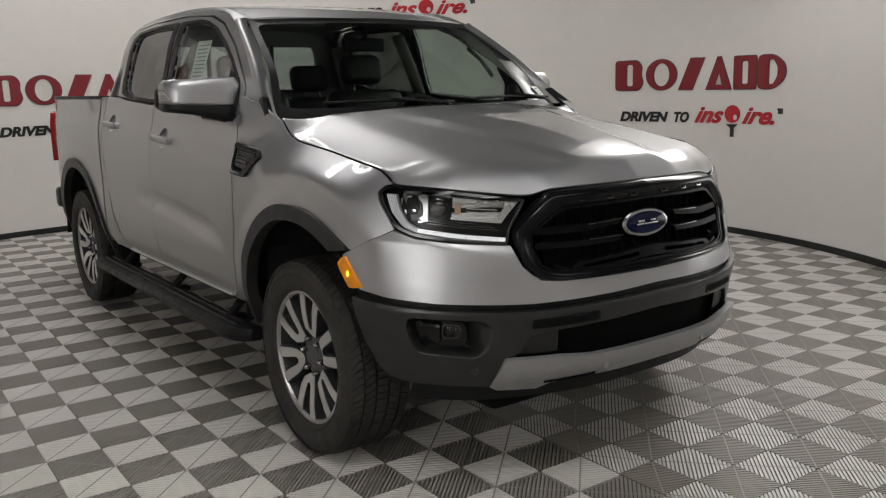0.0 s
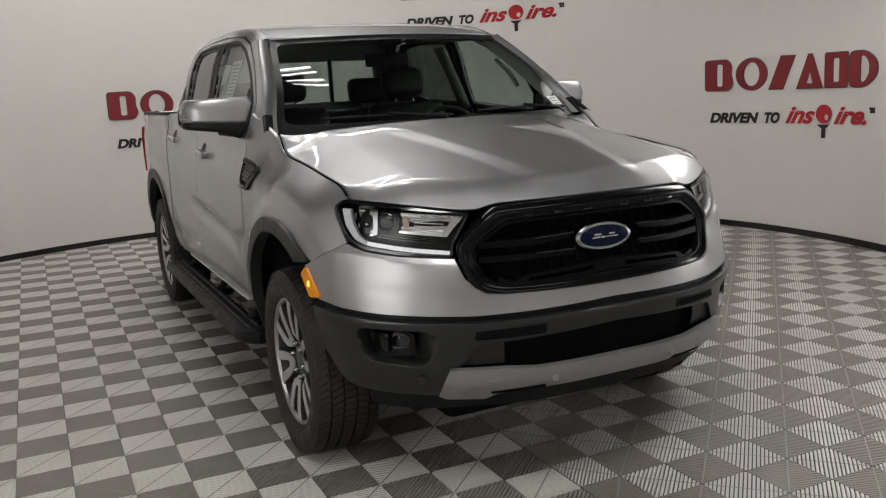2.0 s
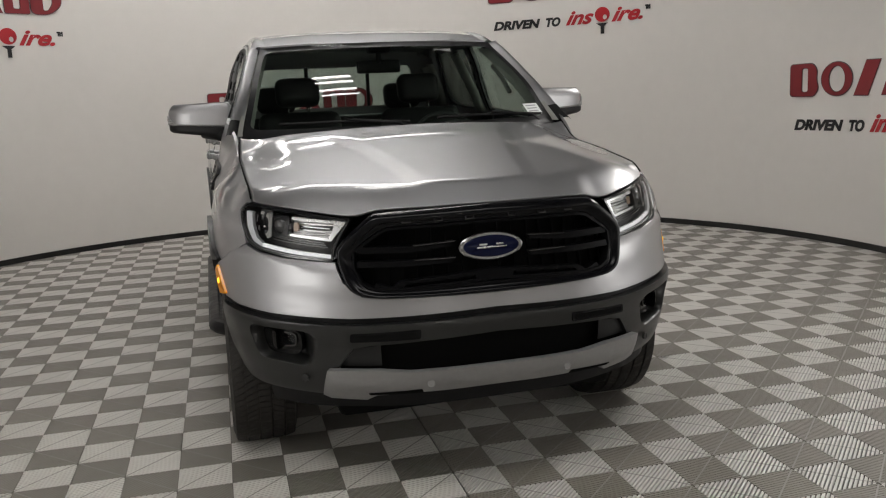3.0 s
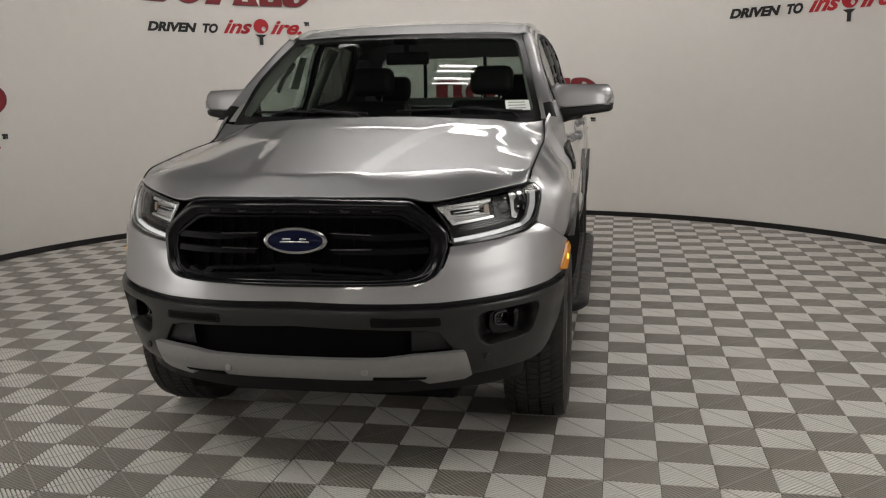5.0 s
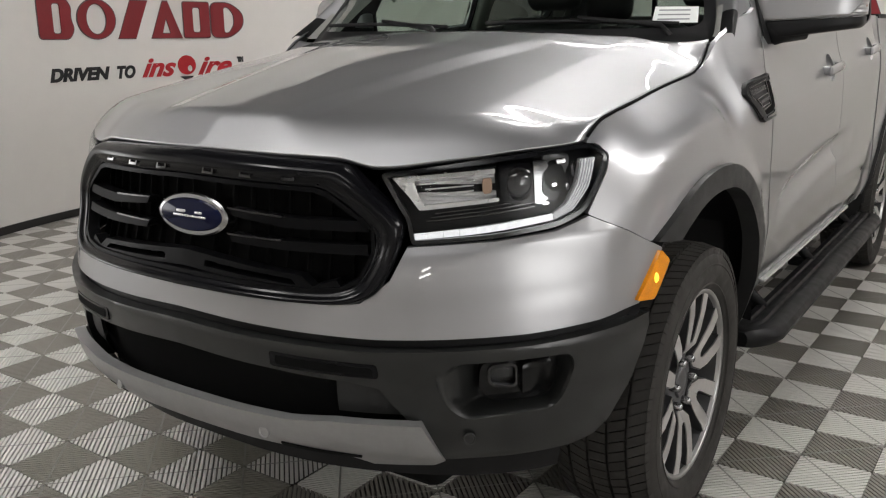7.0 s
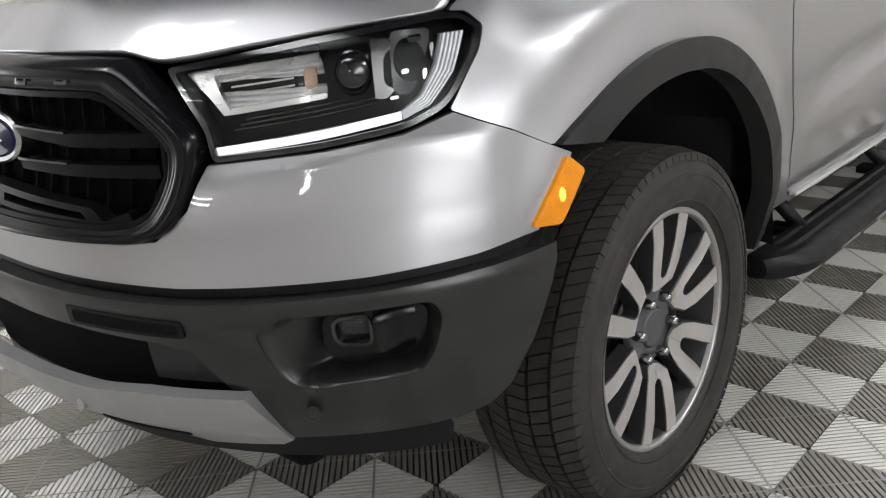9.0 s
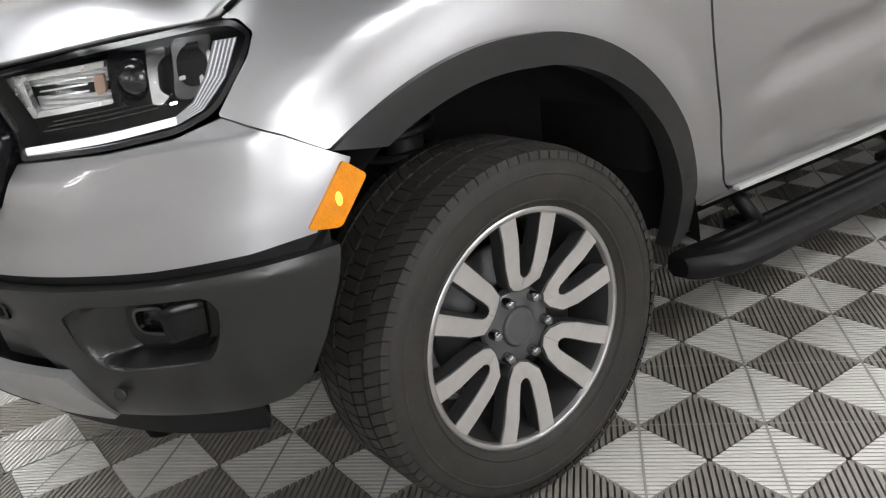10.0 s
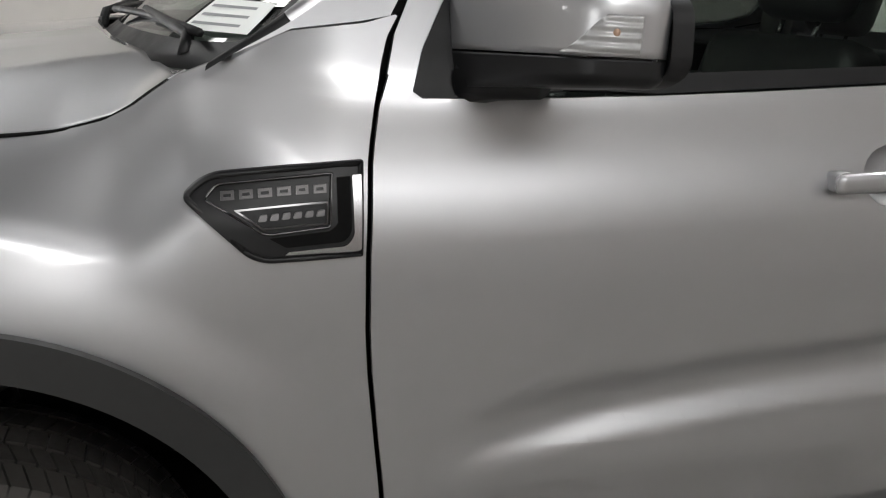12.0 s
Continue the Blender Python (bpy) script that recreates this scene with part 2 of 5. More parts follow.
def area(p):
    return 0.5 * sum(p[i - 1][0] * p[i][1] - p[i][0] * p[i - 1][1] for i in range(len(p)))


def shrink(poly, d):
    """The same outline moved inwards by d."""
    if area(poly) < 0:
        poly = poly[::-1]
    out = []
    n = len(poly)
    for i in range(n):
        a, b, c = Vector(poly[i - 1]), Vector(poly[i]), Vector(poly[(i + 1) % n])
        u, v = (b - a).normalized(), (c - b).normalized()
        k = Vector((-u.y - v.y, u.x + v.x))
        k = k / max(.4, k.length_squared / 2)
        out.append(tuple(b + k * d))
    return out


def clip(poly, axis, value, keep_above):
    out = []
    sgn = 1 if keep_above else -1
    for i in range(len(poly)):
        a, b = poly[i - 1], poly[i]
        da, db = (a[axis] - value) * sgn, (b[axis] - value) * sgn
        if (da > 1e-9) != (db > 1e-9):
            w = da / (da - db)
            q = [a[0] + (b[0] - a[0]) * w, a[1] + (b[1] - a[1]) * w]
            q[axis] = value
            out.append(tuple(q))
        if db > 1e-9:
            out.append(b)
    return out


def patch(poly, surf, cell=0.03, out=0.0, flange=0.014, hole=None, sym=False, mirror=False):
    """The part of a surface surf(u, v, out) inside a polygon of its (u, v) plane, with its rim folded inwards.
    hole: a second polygon left open. sym: the same again on the other side; mirror: on the other side only."""
    loops = [[Vector((u, v, 0)) for u, v in poly]] + ([[Vector((u, v, 0)) for u, v in hole]] if hole else [])
    flat_pts = [p for loop in loops for p in loop]
    tris = []
    for t in tessellate_polygon(loops):
        q = [(flat_pts[k].x, flat_pts[k].y) for k in t]
        tris.append(q if area(q) > 0 else q[::-1])
    us, vs = [p[0] for p in poly], [p[1] for p in poly]
    bm = bmesh.new()
    lu, lv = bm.verts.layers.float.new("u"), bm.verts.layers.float.new("v")
    made = {}

    def vert(q):
        key = (round(q[0], 5), round(q[1], 5))
        if key not in made:
            made[key] = bm.verts.new(surf(q[0], q[1], out))
            made[key][lu], made[key][lv] = q
        return made[key]

    u0, v0 = min(us), min(vs)
    nv, nu = max(1, math.ceil((max(vs) - v0) / cell)), max(1, math.ceil((max(us) - u0) / cell))
    hv, hu = (max(vs) - v0) / nv, (max(us) - u0) / nu
    for tri in tris:
        if area(tri) < 1e-9:
            continue
        j0, j1 = int((min(p[1] for p in tri) - v0) / hv - 1e-6), int((max(p[1] for p in tri) - v0) / hv - 1e-6)
        for j in range(max(0, j0), min(nv - 1, j1) + 1):
            row = clip(clip(tri, 1, v0 + j * hv, True), 1, v0 + (j + 1) * hv, False)
            if len(row) < 3:
                continue
            i0, i1 = int((min(p[0] for p in row) - u0) / hu - 1e-6), int((max(p[0] for p in row) - u0) / hu - 1e-6)
            for i in range(max(0, i0), min(nu - 1, i1) + 1):
                c = clip(clip(row, 0, u0 + i * hu, True), 0, u0 + (i + 1) * hu, False)
                vv = []
                for q in c:
                    w = vert(q)
                    if w not in vv:
                        vv.append(w)
                if len(vv) > 2 and abs(area(c)) > 1e-10:
                    try:
                        bm.faces.new(vv)
                    except ValueError:
                        pass
    bmesh.ops.remove_doubles(bm, verts=bm.verts[:], dist=1.5e-4)
    bmesh.ops.dissolve_degenerate(bm, edges=bm.edges[:], dist=1e-5)
    loose = [v for v in bm.verts if not v.link_faces]
    if loose:
        bmesh.ops.delete(bm, geom=loose, context="VERTS")
    if flange:
        rim = [e for e in bm.edges if len(e.link_faces) == 1 and e.calc_length() > 1e-5]
        if sym:
            rim = [e for e in rim if not all(abs(v.co.x) < 1e-3 for v in e.verts)]
        inner = {}
        for e in rim:
            for v in e.verts:
                if v not in inner:
                    inner[v] = bm.verts.new(surf(v[lu], v[lv], out - flange))
        for e in rim:
            f = e.link_faces[0]
            a, b = e.verts
            loop = [l for l in f.loops if l.edge == e][0]
            if loop.vert == a:
                a, b = b, a
            bm.faces.new((a, b, inner[b], inner[a]))
            e.smooth = False
    if mirror or sym:
        if sym:
            geo = bmesh.ops.duplicate(bm, geom=bm.verts[:] + bm.edges[:] + bm.faces[:])["geom"]
            fs = [g for g in geo if isinstance(g, bmesh.types.BMFace)]
            vs2 = [g for g in geo if isinstance(g, bmesh.types.BMVert)]
        else:
            fs, vs2 = bm.faces[:], bm.verts[:]
        for v in vs2:
            v.co.x = -v.co.x
        bmesh.ops.reverse_faces(bm, faces=fs)
        if sym:
            bmesh.ops.remove_doubles(bm, verts=[v for v in bm.verts if abs(v.co.x) < 2e-3], dist=3e-3)
    return bm


def grid(nu, nv, f, back=0.0):
    """A sheet f(u, v) over the unit square; back: thickness along its normals."""
    bm = bmesh.new()
    vs = [[bm.verts.new(f(i / nu, j / nv)) for j in range(nv + 1)] for i in range(nu + 1)]
    for i in range(nu):
        for j in range(nv):
            bm.faces.new((vs[i][j], vs[i + 1][j], vs[i + 1][j + 1], vs[i][j + 1]))
    if back:
        bm.normal_update()
        bmesh.ops.solidify(bm, geom=bm.faces[:], thickness=back)
    return bm


def slab(bm, x0, x1, y0, y1, z0, z1, r=0.0, m=None, seg=2):
    """Adds a block with rounded edges to bm."""
    geo = bmesh.ops.create_cube(bm, size=1)["verts"]
    for v in geo:
        v.co = Vector(((x0 + x1) / 2 + v.co.x * (x1 - x0), (y0 + y1) / 2 + v.co.y * (y1 - y0), (z0 + z1) / 2 + v.co.z * (z1 - z0)))
    if r:
        es = list({e for v in geo for e in v.link_edges})
        geo = bmesh.ops.bevel(bm, geom=es, offset=r, segments=seg, profile=0.5, affect="EDGES")["verts"]
    if m is not None:
        for v in geo:
            v.co = m @ v.co
    return bm


def lathe(bm, prof, n=64, closed=False):
    """Turns (x, r) pairs about the x axis."""
    rings = []
    for k in range(n):
        a = 2 * math.pi * k / n
        rings.append([bm.verts.new((x, r * math.cos(a), r * math.sin(a))) for x, r in prof])
    m = len(prof)
    for k in range(n):
        p, q = rings[k], rings[(k + 1) % n]
        for i in range(m if closed else m - 1):
            bm.faces.new((p[i], p[(i + 1) % m], q[(i + 1) % m], q[i]))
    return bm


def prism(bm, poly, x0, x1, place, bev=0.0):
    """Extrudes a (u, v) polygon from x0 to x1; place maps (u, v, x) to a point."""
    if area(poly) < 0:
        poly = poly[::-1]
    lo = [bm.verts.new(place(u, v, x0)) for u, v in poly]
    hi = [bm.verts.new(place(u, v, x1)) for u, v in poly]
    k = len(poly)
    fs = [bm.faces.new(hi), bm.faces.new(lo[::-1])]
    for i in range(k):
        fs.append(bm.faces.new((lo[i], lo[(i + 1) % k], hi[(i + 1) % k], hi[i])))
    if bev:
        top = list(fs[0].edges)
        bmesh.ops.bevel(bm, geom=top, offset=bev, segments=2, profile=0.5, affect="EDGES")
    bmesh.ops.recalc_face_normals(bm, faces=bm.faces[:])
    return bm


def tube(bm, pts, r, n=8, squash=1.0):
    """A round bar along a line of points."""
    rings = []
    pts = [Vector(p) for p in pts]
    for i, p in enumerate(pts):
        d = (pts[min(i + 1, len(pts) - 1)] - pts[max(i - 1, 0)]).normalized()
        a = d.cross(Vector((0, 0, 1)))
        if a.length < 1e-3:
            a = d.cross(Vector((1, 0, 0)))
        a.normalize()
        b = d.cross(a)
        rr = r[i] if isinstance(r, (list, tuple)) else r
        rings.append([bm.verts.new(p + a * rr * math.cos(2 * math.pi * k / n) + b * rr * squash * math.sin(2 * math.pi * k / n)) for k in range(n)])
    for i in range(len(rings) - 1):
        for k in range(n):
            bm.faces.new((rings[i][k], rings[i][(k + 1) % n], rings[i + 1][(k + 1) % n], rings[i + 1][k]))
    bm.faces.new(rings[0][::-1])
    bm.faces.new(rings[-1])
    bmesh.ops.recalc_face_normals(bm, faces=bm.faces[:])
    return bm


# ---- the room: a round studio wall, open towards the camera ----
CX, CY, RAD = 0.035, 2.24, 4.39
WALL_H, CEIL_H = 3.3, 6.2
SIDE_X, SIDE_Y = RAD * math.cos(radians(30)), CY - RAD * .5     # where the arc goes over into straight side walls
room_line = [(CX + SIDE_X, -9.0), (CX + SIDE_X, -4.0), (CX + SIDE_X, SIDE_Y - .5)]
room_line += [(CX + RAD * math.cos(radians(a)), CY + RAD * math.sin(radians(a))) for a in range(-30, 211, 2)]
room_line += [(CX - SIDE_X, SIDE_Y - .5), (CX - SIDE_X, -4.0), (CX - SIDE_X, -9.0)]


def wall_band(z0, z1, inset, depth):
    bm = bmesh.new()
    rows = []
    for i, p in enumerate(room_line):
        a, b = Vector(room_line[max(i - 1, 0)]), Vector(room_line[min(i + 1, len(room_line) - 1)])
        t = (b - a).normalized()
        n = Vector((-t.y, t.x))
        q0, q1 = Vector(p) + n * inset, Vector(p) + n * (inset - depth)
        rows.append([bm.verts.new((q.x, q.y, z)) for q, z in ((q0, z0), (q0, z1), (q1, z1), (q1, z0))])
    for i in range(len(rows) - 1):
        for k in range(4):
            bm.faces.new((rows[i][k], rows[i][(k + 1) % 4], rows[i + 1][(k + 1) % 4], rows[i + 1][k]))
    bmesh.ops.recalc_face_normals(bm, faces=bm.faces[:])
    return sharp(bm, 40)


tagged(part("wall_round", wall_band(-0.02, WALL_H, 0, 0.12), WALL), "smooth white curved studio wall behind the truck", "wall", kind="structure")
# upper wall is out of view, kept dark so the hood mirrors less light
tagged(part("wall_upper", wall_band(WALL_H, CEIL_H, -0.06, 0.12), CEIL), "unseen dark grey upper wall added above the white studio wall", "wall", kind="structure")
tagged(part("baseboard", wall_band(0.0, 0.055, 0.012, 0.012), BASE), "thin black vinyl baseboard along the curved wall", "baseboard", kind="structure")
bm = bmesh.new()
slab(bm, CX - RAD - 0.12, CX + RAD + 0.12, -9.15, -9.0, -0.02, CEIL_H)
tagged(part("wall_entrance", bm, WALL, smooth=False), "plain white wall of the studio entrance", "wall", kind="structure")
bm = bmesh.new()
slab(bm, CX - RAD - 0.15, CX + RAD + 0.15, -9.15, CY + RAD + 0.15, CEIL_H, CEIL_H + 0.1)
tagged(part("ceiling", bm, CEIL, smooth=False), "grey studio ceiling with added light panels", "ceiling", kind="structure")
bm = bmesh.new()
slab(bm, CX - RAD - 0.15, CX + RAD + 0.15, -9.15, CY + RAD + 0.15, -0.12, -0.013)
floor = tagged(part("floor", bm, UNDER, smooth=False), "checkered floor of ribbed light grey and taupe plastic tiles", "floor", kind="structure")


def strip_light(x, y, z, length):
    t = thing("strip_light", "bare double strip light hanging from the ceiling", "ceiling light", "strip lights", pose(x, y, z))
    bm = bmesh.new()
    slab(bm, -length / 2, length / 2, -.16, .16, .03, .08, .01)
    part("housing", bm, SATIN, t)
    for dy in (-.12, .12):
        bm = bmesh.new()
        tube(bm, [(-length / 2 + .02, dy, 0), (length / 2 - .02, dy, 0)], .028, 10)
        part("tube", bm, TUBE, t)
    bm = bmesh.new()
    for sx in (-.4, .4):
        tube(bm, [(sx * length, 0, .07), (sx * length, 0, CEIL_H - z)], .004, 6)
    part("suspension", bm, SATIN, t)


def wall_strip(x, y, z, turn):
    """Two lit tubes one over the other on a wall, facing their own +y."""
    t = thing("wall_light", "pair of lit tubes on a white wall plate", "wall light", "wall lights", pose(x, y, z, 0, 0, turn))
    part("wall_plate", slab(bmesh.new(), -.56, .56, -.10, -.04, -.28, .28, .01), SATIN, t)
    for dz in (-.18, .18):
        part("tube", tube(bmesh.new(), [(-.5, 0, dz), (.5, 0, dz)], .045, 10), TUBE, t)


def softbox(name, label, group, m, w, h, glow, stand):
    """A lit cloth front in a black shell, facing its own +y."""
    t = thing(name, label, "studio light", group, m)
    bm = bmesh.new()
    slab(bm, -w / 2, w / 2, -.01, .0, -h / 2, h / 2)
    part("diffuser", bm, glow, t, smooth=False)
    bm = bmesh.new()
    for a, b, c, e in ((-w / 2 - .03, -w / 2, -h / 2 - .03, h / 2 + .03), (w / 2, w / 2 + .03, -h / 2 - .03, h / 2 + .03), (-w / 2, w / 2, -h / 2 - .03, -h / 2), (-w / 2, w / 2, h / 2, h / 2 + .03)):
        slab(bm, a, b, -.10, .012, c, e, .004)
    slab(bm, -w / 2, w / 2, -.10, -.08, -h / 2, h / 2)
    part("shell", bm, BLACK, t, smooth=False)
    if stand:
        z = m.translation.z
        bm = bmesh.new()
        tube(bm, [(0, -.13, h * .2), (0, -.13, .25 - z)], .016, 8)
        for a in (90, 210, 330):
            tube(bm, [(0, -.13, .30 - z), (.35 * math.cos(radians(a)), -.13 + .2 * math.sin(radians(a)), .015 - z)], .010, 6)
        part("stand", bm, BLACK, t)

# ---- the truck: its outer skin as two surfaces ----
# Front axle at y = 0, nose towards -y, centre line at x = 0.
NOSE = [(0, -.955), (.15, -.950), (.30, -.930), (.45, -.887), (.58, -.825), (.68, -.760), (.77, -.685), (.84, -.605), (.89, -.52), (.920, -.43),
        (.934, -.33), (.938, -.25)]
run = [0.0]
for a, b in zip(NOSE, NOSE[1:]):
    run.append(run[-1] + math.hypot(b[0] - a[0], b[1] - a[1]))
run = [r - run[-1] - .25 for r in run]
S0 = run[0]
nose_x = curve([(r, p[0]) for r, p in zip(run, NOSE)])
nose_y = curve([(r, p[1]) for r, p in zip(run, NOSE)])
flank = curve([(-.25, .938), (0, .940), (.3, .936), (.6, .930), (1.2, .930), (2.4, .930), (2.8, .934), (3.2, .940), (3.7, .925), (4.0, .882), (4.2, .838), (4.42, .78)])
top_z = curve([(-1.2, 1.10), (-.55, 1.112), (-.478, 1.139), (-.40, 1.150), (-.2, 1.175), (-.13, 1.184), (0, 1.197), (.087, 1.204), (.17, 1.211), (.208, 1.219), (.247, 1.231), (.27, 1.245), (.292, 1.262), (.319, 1.281), (.348, 1.298), (.40, 1.300), (.50, 1.286), (.62, 1.274), (1.04, 1.292), (1.45, 1.322), (2.13, 1.362), (2.5, 1.385), (4.42, 1.385)])
nose_in = curve([(.30, .14), (.38, .09), (.45, .04), (.52, .018), (.60, .004), (.70, 0), (.76, .008), (.82, .020), (.9, .042), (1.0, .055), (1.06, .066), (1.09, .085), (1.12, .12), (1.16, .20)])
tuck_in = curve([(.30, .10), (.45, .05), (.52, .03), (.58, .014), (.66, .006), (.74, 0), (2, 0)])


haunch_z = curve([(-.55, .93), (-.47, .985), (-.405, 1.026), (-.369, 1.046), (-.307, 1.073), (-.213, 1.099), (-.10, 1.114), (.02, 1.118), (.095, 1.109), (.174, 1.089), (.257, 1.060), (.31, 1.037), (.38, .989), (.51, .875), (.545, .836), (.62, .74)])
door_in = curve([(0, .052), (.04, .0465), (.08, .0385), (.11, .0300), (.14, .0198), (.17, .0112), (.20, .0055), (.26, .0015), (.34, 0), (1, 0)])
crease_z = curve([(.60, .745), (.69, .780), (.74, .808), (.81, .836), (.905, .852), (1.10, .872), (1.33, .894), (1.50, .906), (2.3, .94)])


def inset(s, z):
    w = ease(-.75, -.30, s)
    d = 0
    if w < 1:
        d += (1 - w) * nose_in(z)
    if w > 0:
        low = max(0, top_z(s) - z)
        w2 = ease(.02, .42, s)
        f = tuck_in(z) + .40 * .012 * math.log(1 + math.exp(max(-30, min(30, (z - top_z(s)) / .012))))
        if w2 < 1:
            # wing: a soft ridge over the wheel, a sloping shoulder above it
            rise = z - haunch_z(s)
            fall = 1 - .33 * ease(-.28, -.48, s)
            lean = .115 * fall / max(.045, top_z(s) - haunch_z(s))
            up = .011 * math.log(1 + math.exp(min(30, rise / .011)))
            f += (1 - w2) * (.018 * math.exp(min(0, rise) / .07) + min(.125 * fall, lean * up))
        if w2 > 0:
            f += w2 * door_in(low) * (1 + 1.2 * (1 - ease(.33, .57, s))) * (1 - .57 * ease(2.5, 2.8, s))
        f -= .013 * ease(.70, .60, math.hypot(s, z - .39)) * ease(-.5, -.38, s) * ease(.60, .45, s)
        drop = crease_z(s) - z
        f += .027 * ease(.62, 1.05, s) * (1 - ease(1.66, 2.05, s)) * ease(-.004, .060, drop) * (1 - ease(.075, .130, drop))
        f -= .008 * ease(.5, .8, s) * (1 - ease(2.2, 2.6, s)) * math.exp(-((z - .685) / .05) ** 2)
        r = math.hypot(s - 3.221, z - .39)
        f -= .010 * math.exp(-((r - .62) / .05) ** 2)
        d += w * f
    return d


def skin(s, z, out=0.0):
    """The flank and nose: s runs back along the side, z is the height."""
    def at(q):
        return (nose_x(q), nose_y(q)) if q < -.25 else (flank(q), q)
    x, y = at(s)
    (x2, y2), (x1, y1) = at(s + .01), at(s - .01)
    if s < S0 + .01:
        x1, y1 = -x2, y2
    tx, ty = x2 - x1, y2 - y1
    q = math.hypot(tx, ty)
    d = inset(s, z) - out
    px = x - ty / q * d
    return Vector((0.0 if s <= S0 + 1e-6 else px, y + tx / q * d, z))


lip_y = curve([(0, -.862), (.2, -.850), (.403, -.812), (.47, -.795), (.6, -.715), (.7, -.625), (.78, -.52), (.81, -.46)])
lip_z = curve([(0, 1.098), (.38, 1.092), (.47, 1.076), (.60, 1.088), (.80, 1.112)])
hood_mid = curve([(-.90, 1.112), (-.82, 1.146), (-.76, 1.166), (-.70, 1.178), (-.5, 1.214), (-.2, 1.268), (0, 1.300), (.2, 1.333), (.4, 1.36)])
hood_edge = curve([(-.60, 1.106), (-.52, 1.116), (-.49, 1.134), (-.40, 1.151), (-.2, 1.176), (-.13, 1.185), (0, 1.198), (.087, 1.205), (.17, 1.212), (.208, 1.221), (.247, 1.233), (.27, 1.247), (.292, 1.264), (.319, 1.283), (.34, 1.297)])
hood_back = curve([(0, .175), (.4, .222), (.6, .285), (.7, .318), (.80, .342)])
hood_side = curve([(0, .795), (.5, .802), (.85, .803), (.95, .798), (1, .79)])
dome_x = curve([(-.8, .17), (-.4, .24), (0, .33), (.3, .38)])


def hood_skin(u, v, out=0.0):
    """A nearly flat top with a low middle dome, a chamfered lip in front and shoulders that roll down to the wings."""
    x = u * hood_side(v)
    ax = abs(x)
    y = lip_y(ax) + (hood_back(ax) - lip_y(ax)) * v ** 1.35
    top = hood_mid(y) - (.030 + .016 * ease(-.8, .1, y)) * (ax / .65) ** 2
    top += .010 * min(1, max(0, (dome_x(y) + .07 - ax) / .07)) * ease(.20, -.1, y) - .003
    q = max(0, (ax - .58) / .223) ** 1.5
    z = top * (1 - q) + hood_edge(y) * q
    slope = lip_z(ax) + .86 * max(0, y - lip_y(ax))
    k = .007 + .030 * ease(.16, .34, ax)
    z = min(z, slope) - k * .25 * max(0, 1 - abs(slope - z) / k) ** 2
    return Vector((x, y, z + out))


pillar_x = curve([(1.20, .894), (1.27, .877), (1.40, .826), (1.55, .760), (1.70, .696), (1.76, .664), (1.80, .632), (1.82, .60)])


def cab_side(y, z, out=0.0):
    """The upper side of the cab, leaning in towards the roof."""
    bow = .012 * math.sin(math.pi * min(1, max(0, (y - .5) / 2.1))) + .040 * ease(1.0, 1.7, y) * ease(1.38, 1.70, z)
    return Vector((pillar_x(z) + bow - .012 + out * .9, y, z + out * .4))


roof_mid = curve([(.90, 1.737), (1.04, 1.774), (1.2, 1.812), (1.45, 1.846), (1.8, 1.860), (2.1, 1.855), (2.40, 1.835), (2.61, 1.775)])


def roof_skin(x, y, out=0.0):
    return Vector((x, y, roof_mid(y) - .014 * (abs(x) / .62) ** 2 - .010 * (abs(x) / .62) ** 6 + out))


truck = thing("pickup_truck", "silver four-door pickup truck with black trim parked on a checkered floor", "pickup truck", place=pose(.003, -.018, 0, 0, 0, -.4))


def both(name, make, material, parent, label="", smooth=True):
    """The same part on the two sides of the truck."""
    return [part(name, make(m), material, parent, label, smooth) for m in (False, True)]


def flip(bm):
    for v in bm.verts:
        v.co.x = -v.co.x
    bmesh.ops.reverse_faces(bm, faces=bm.faces[:])
    return bm


# bonnet
part("hood", grid(128, 100, lambda u, v: hood_skin(2 * u - 1, v), .012), SILVER, truck, "silver hood with a raised middle")

for s in (-1, 1):
    # near-black tube painting the shade in the gap between hood and wing
    bm = bmesh.new()
    tube(bm, [hood_skin(s, .04 + .94 * k / 40) + Vector((s * .0025, 0, -.002)) for k in range(41)], .0040, 6)
    part("hood_seal", bm, VOID, truck)

# front wings
ARCH_Z, ARCH_R, ARCH_IN = .39, .605, .545


def front_arch(r, a0, a1, n):
    out = []
    for i in range(n + 1):
        a = a0 + (a1 - a0) * i / n
        q = r - .060 * (max(0, 85 - a) / 66) ** 1.3 + .028 * max(0, a - 88) / 36
        out.append((q * math.cos(radians(a)), ARCH_Z + q * math.sin(radians(a))))
    return out



door_gap = [(.633, 1.387), (.615, 1.356), (.605, 1.321), (.594, 1.263), (.588, 1.215), (.585, 1.185), (.581, 1.06), (.584, .95), (.590, .88), (.598, .82), (.607, .753), (.620, .66), (.633, .604), (.654, .545)]
door_edge = [(a - .004, b) for a, b in door_gap] + [(.668, .522), (.690, .503)]
wing = [(-.538, 1.1035), (-.515, 1.115), (-.500, 1.1255), (-.478, 1.139), (-.40, 1.150), (-.30, 1.1625)] + [(s, top_z(s)) for s in (-.2, -.1, 0, .1, .17, .2, .235, .27, .3, .33)] + [(.40, 1.318), (.48, 1.356), (.58, 1.372)]
wing += door_edge + [(.556, .495)] + front_arch(ARCH_R, 10, 129.4, 44)
wing += [(-.47, .918), (-.573, .961), (-.543, .997), (-.503, 1.042), (-.484, 1.078), (-.506, 1.101)]
wing = rounded(wing, .004, 1)
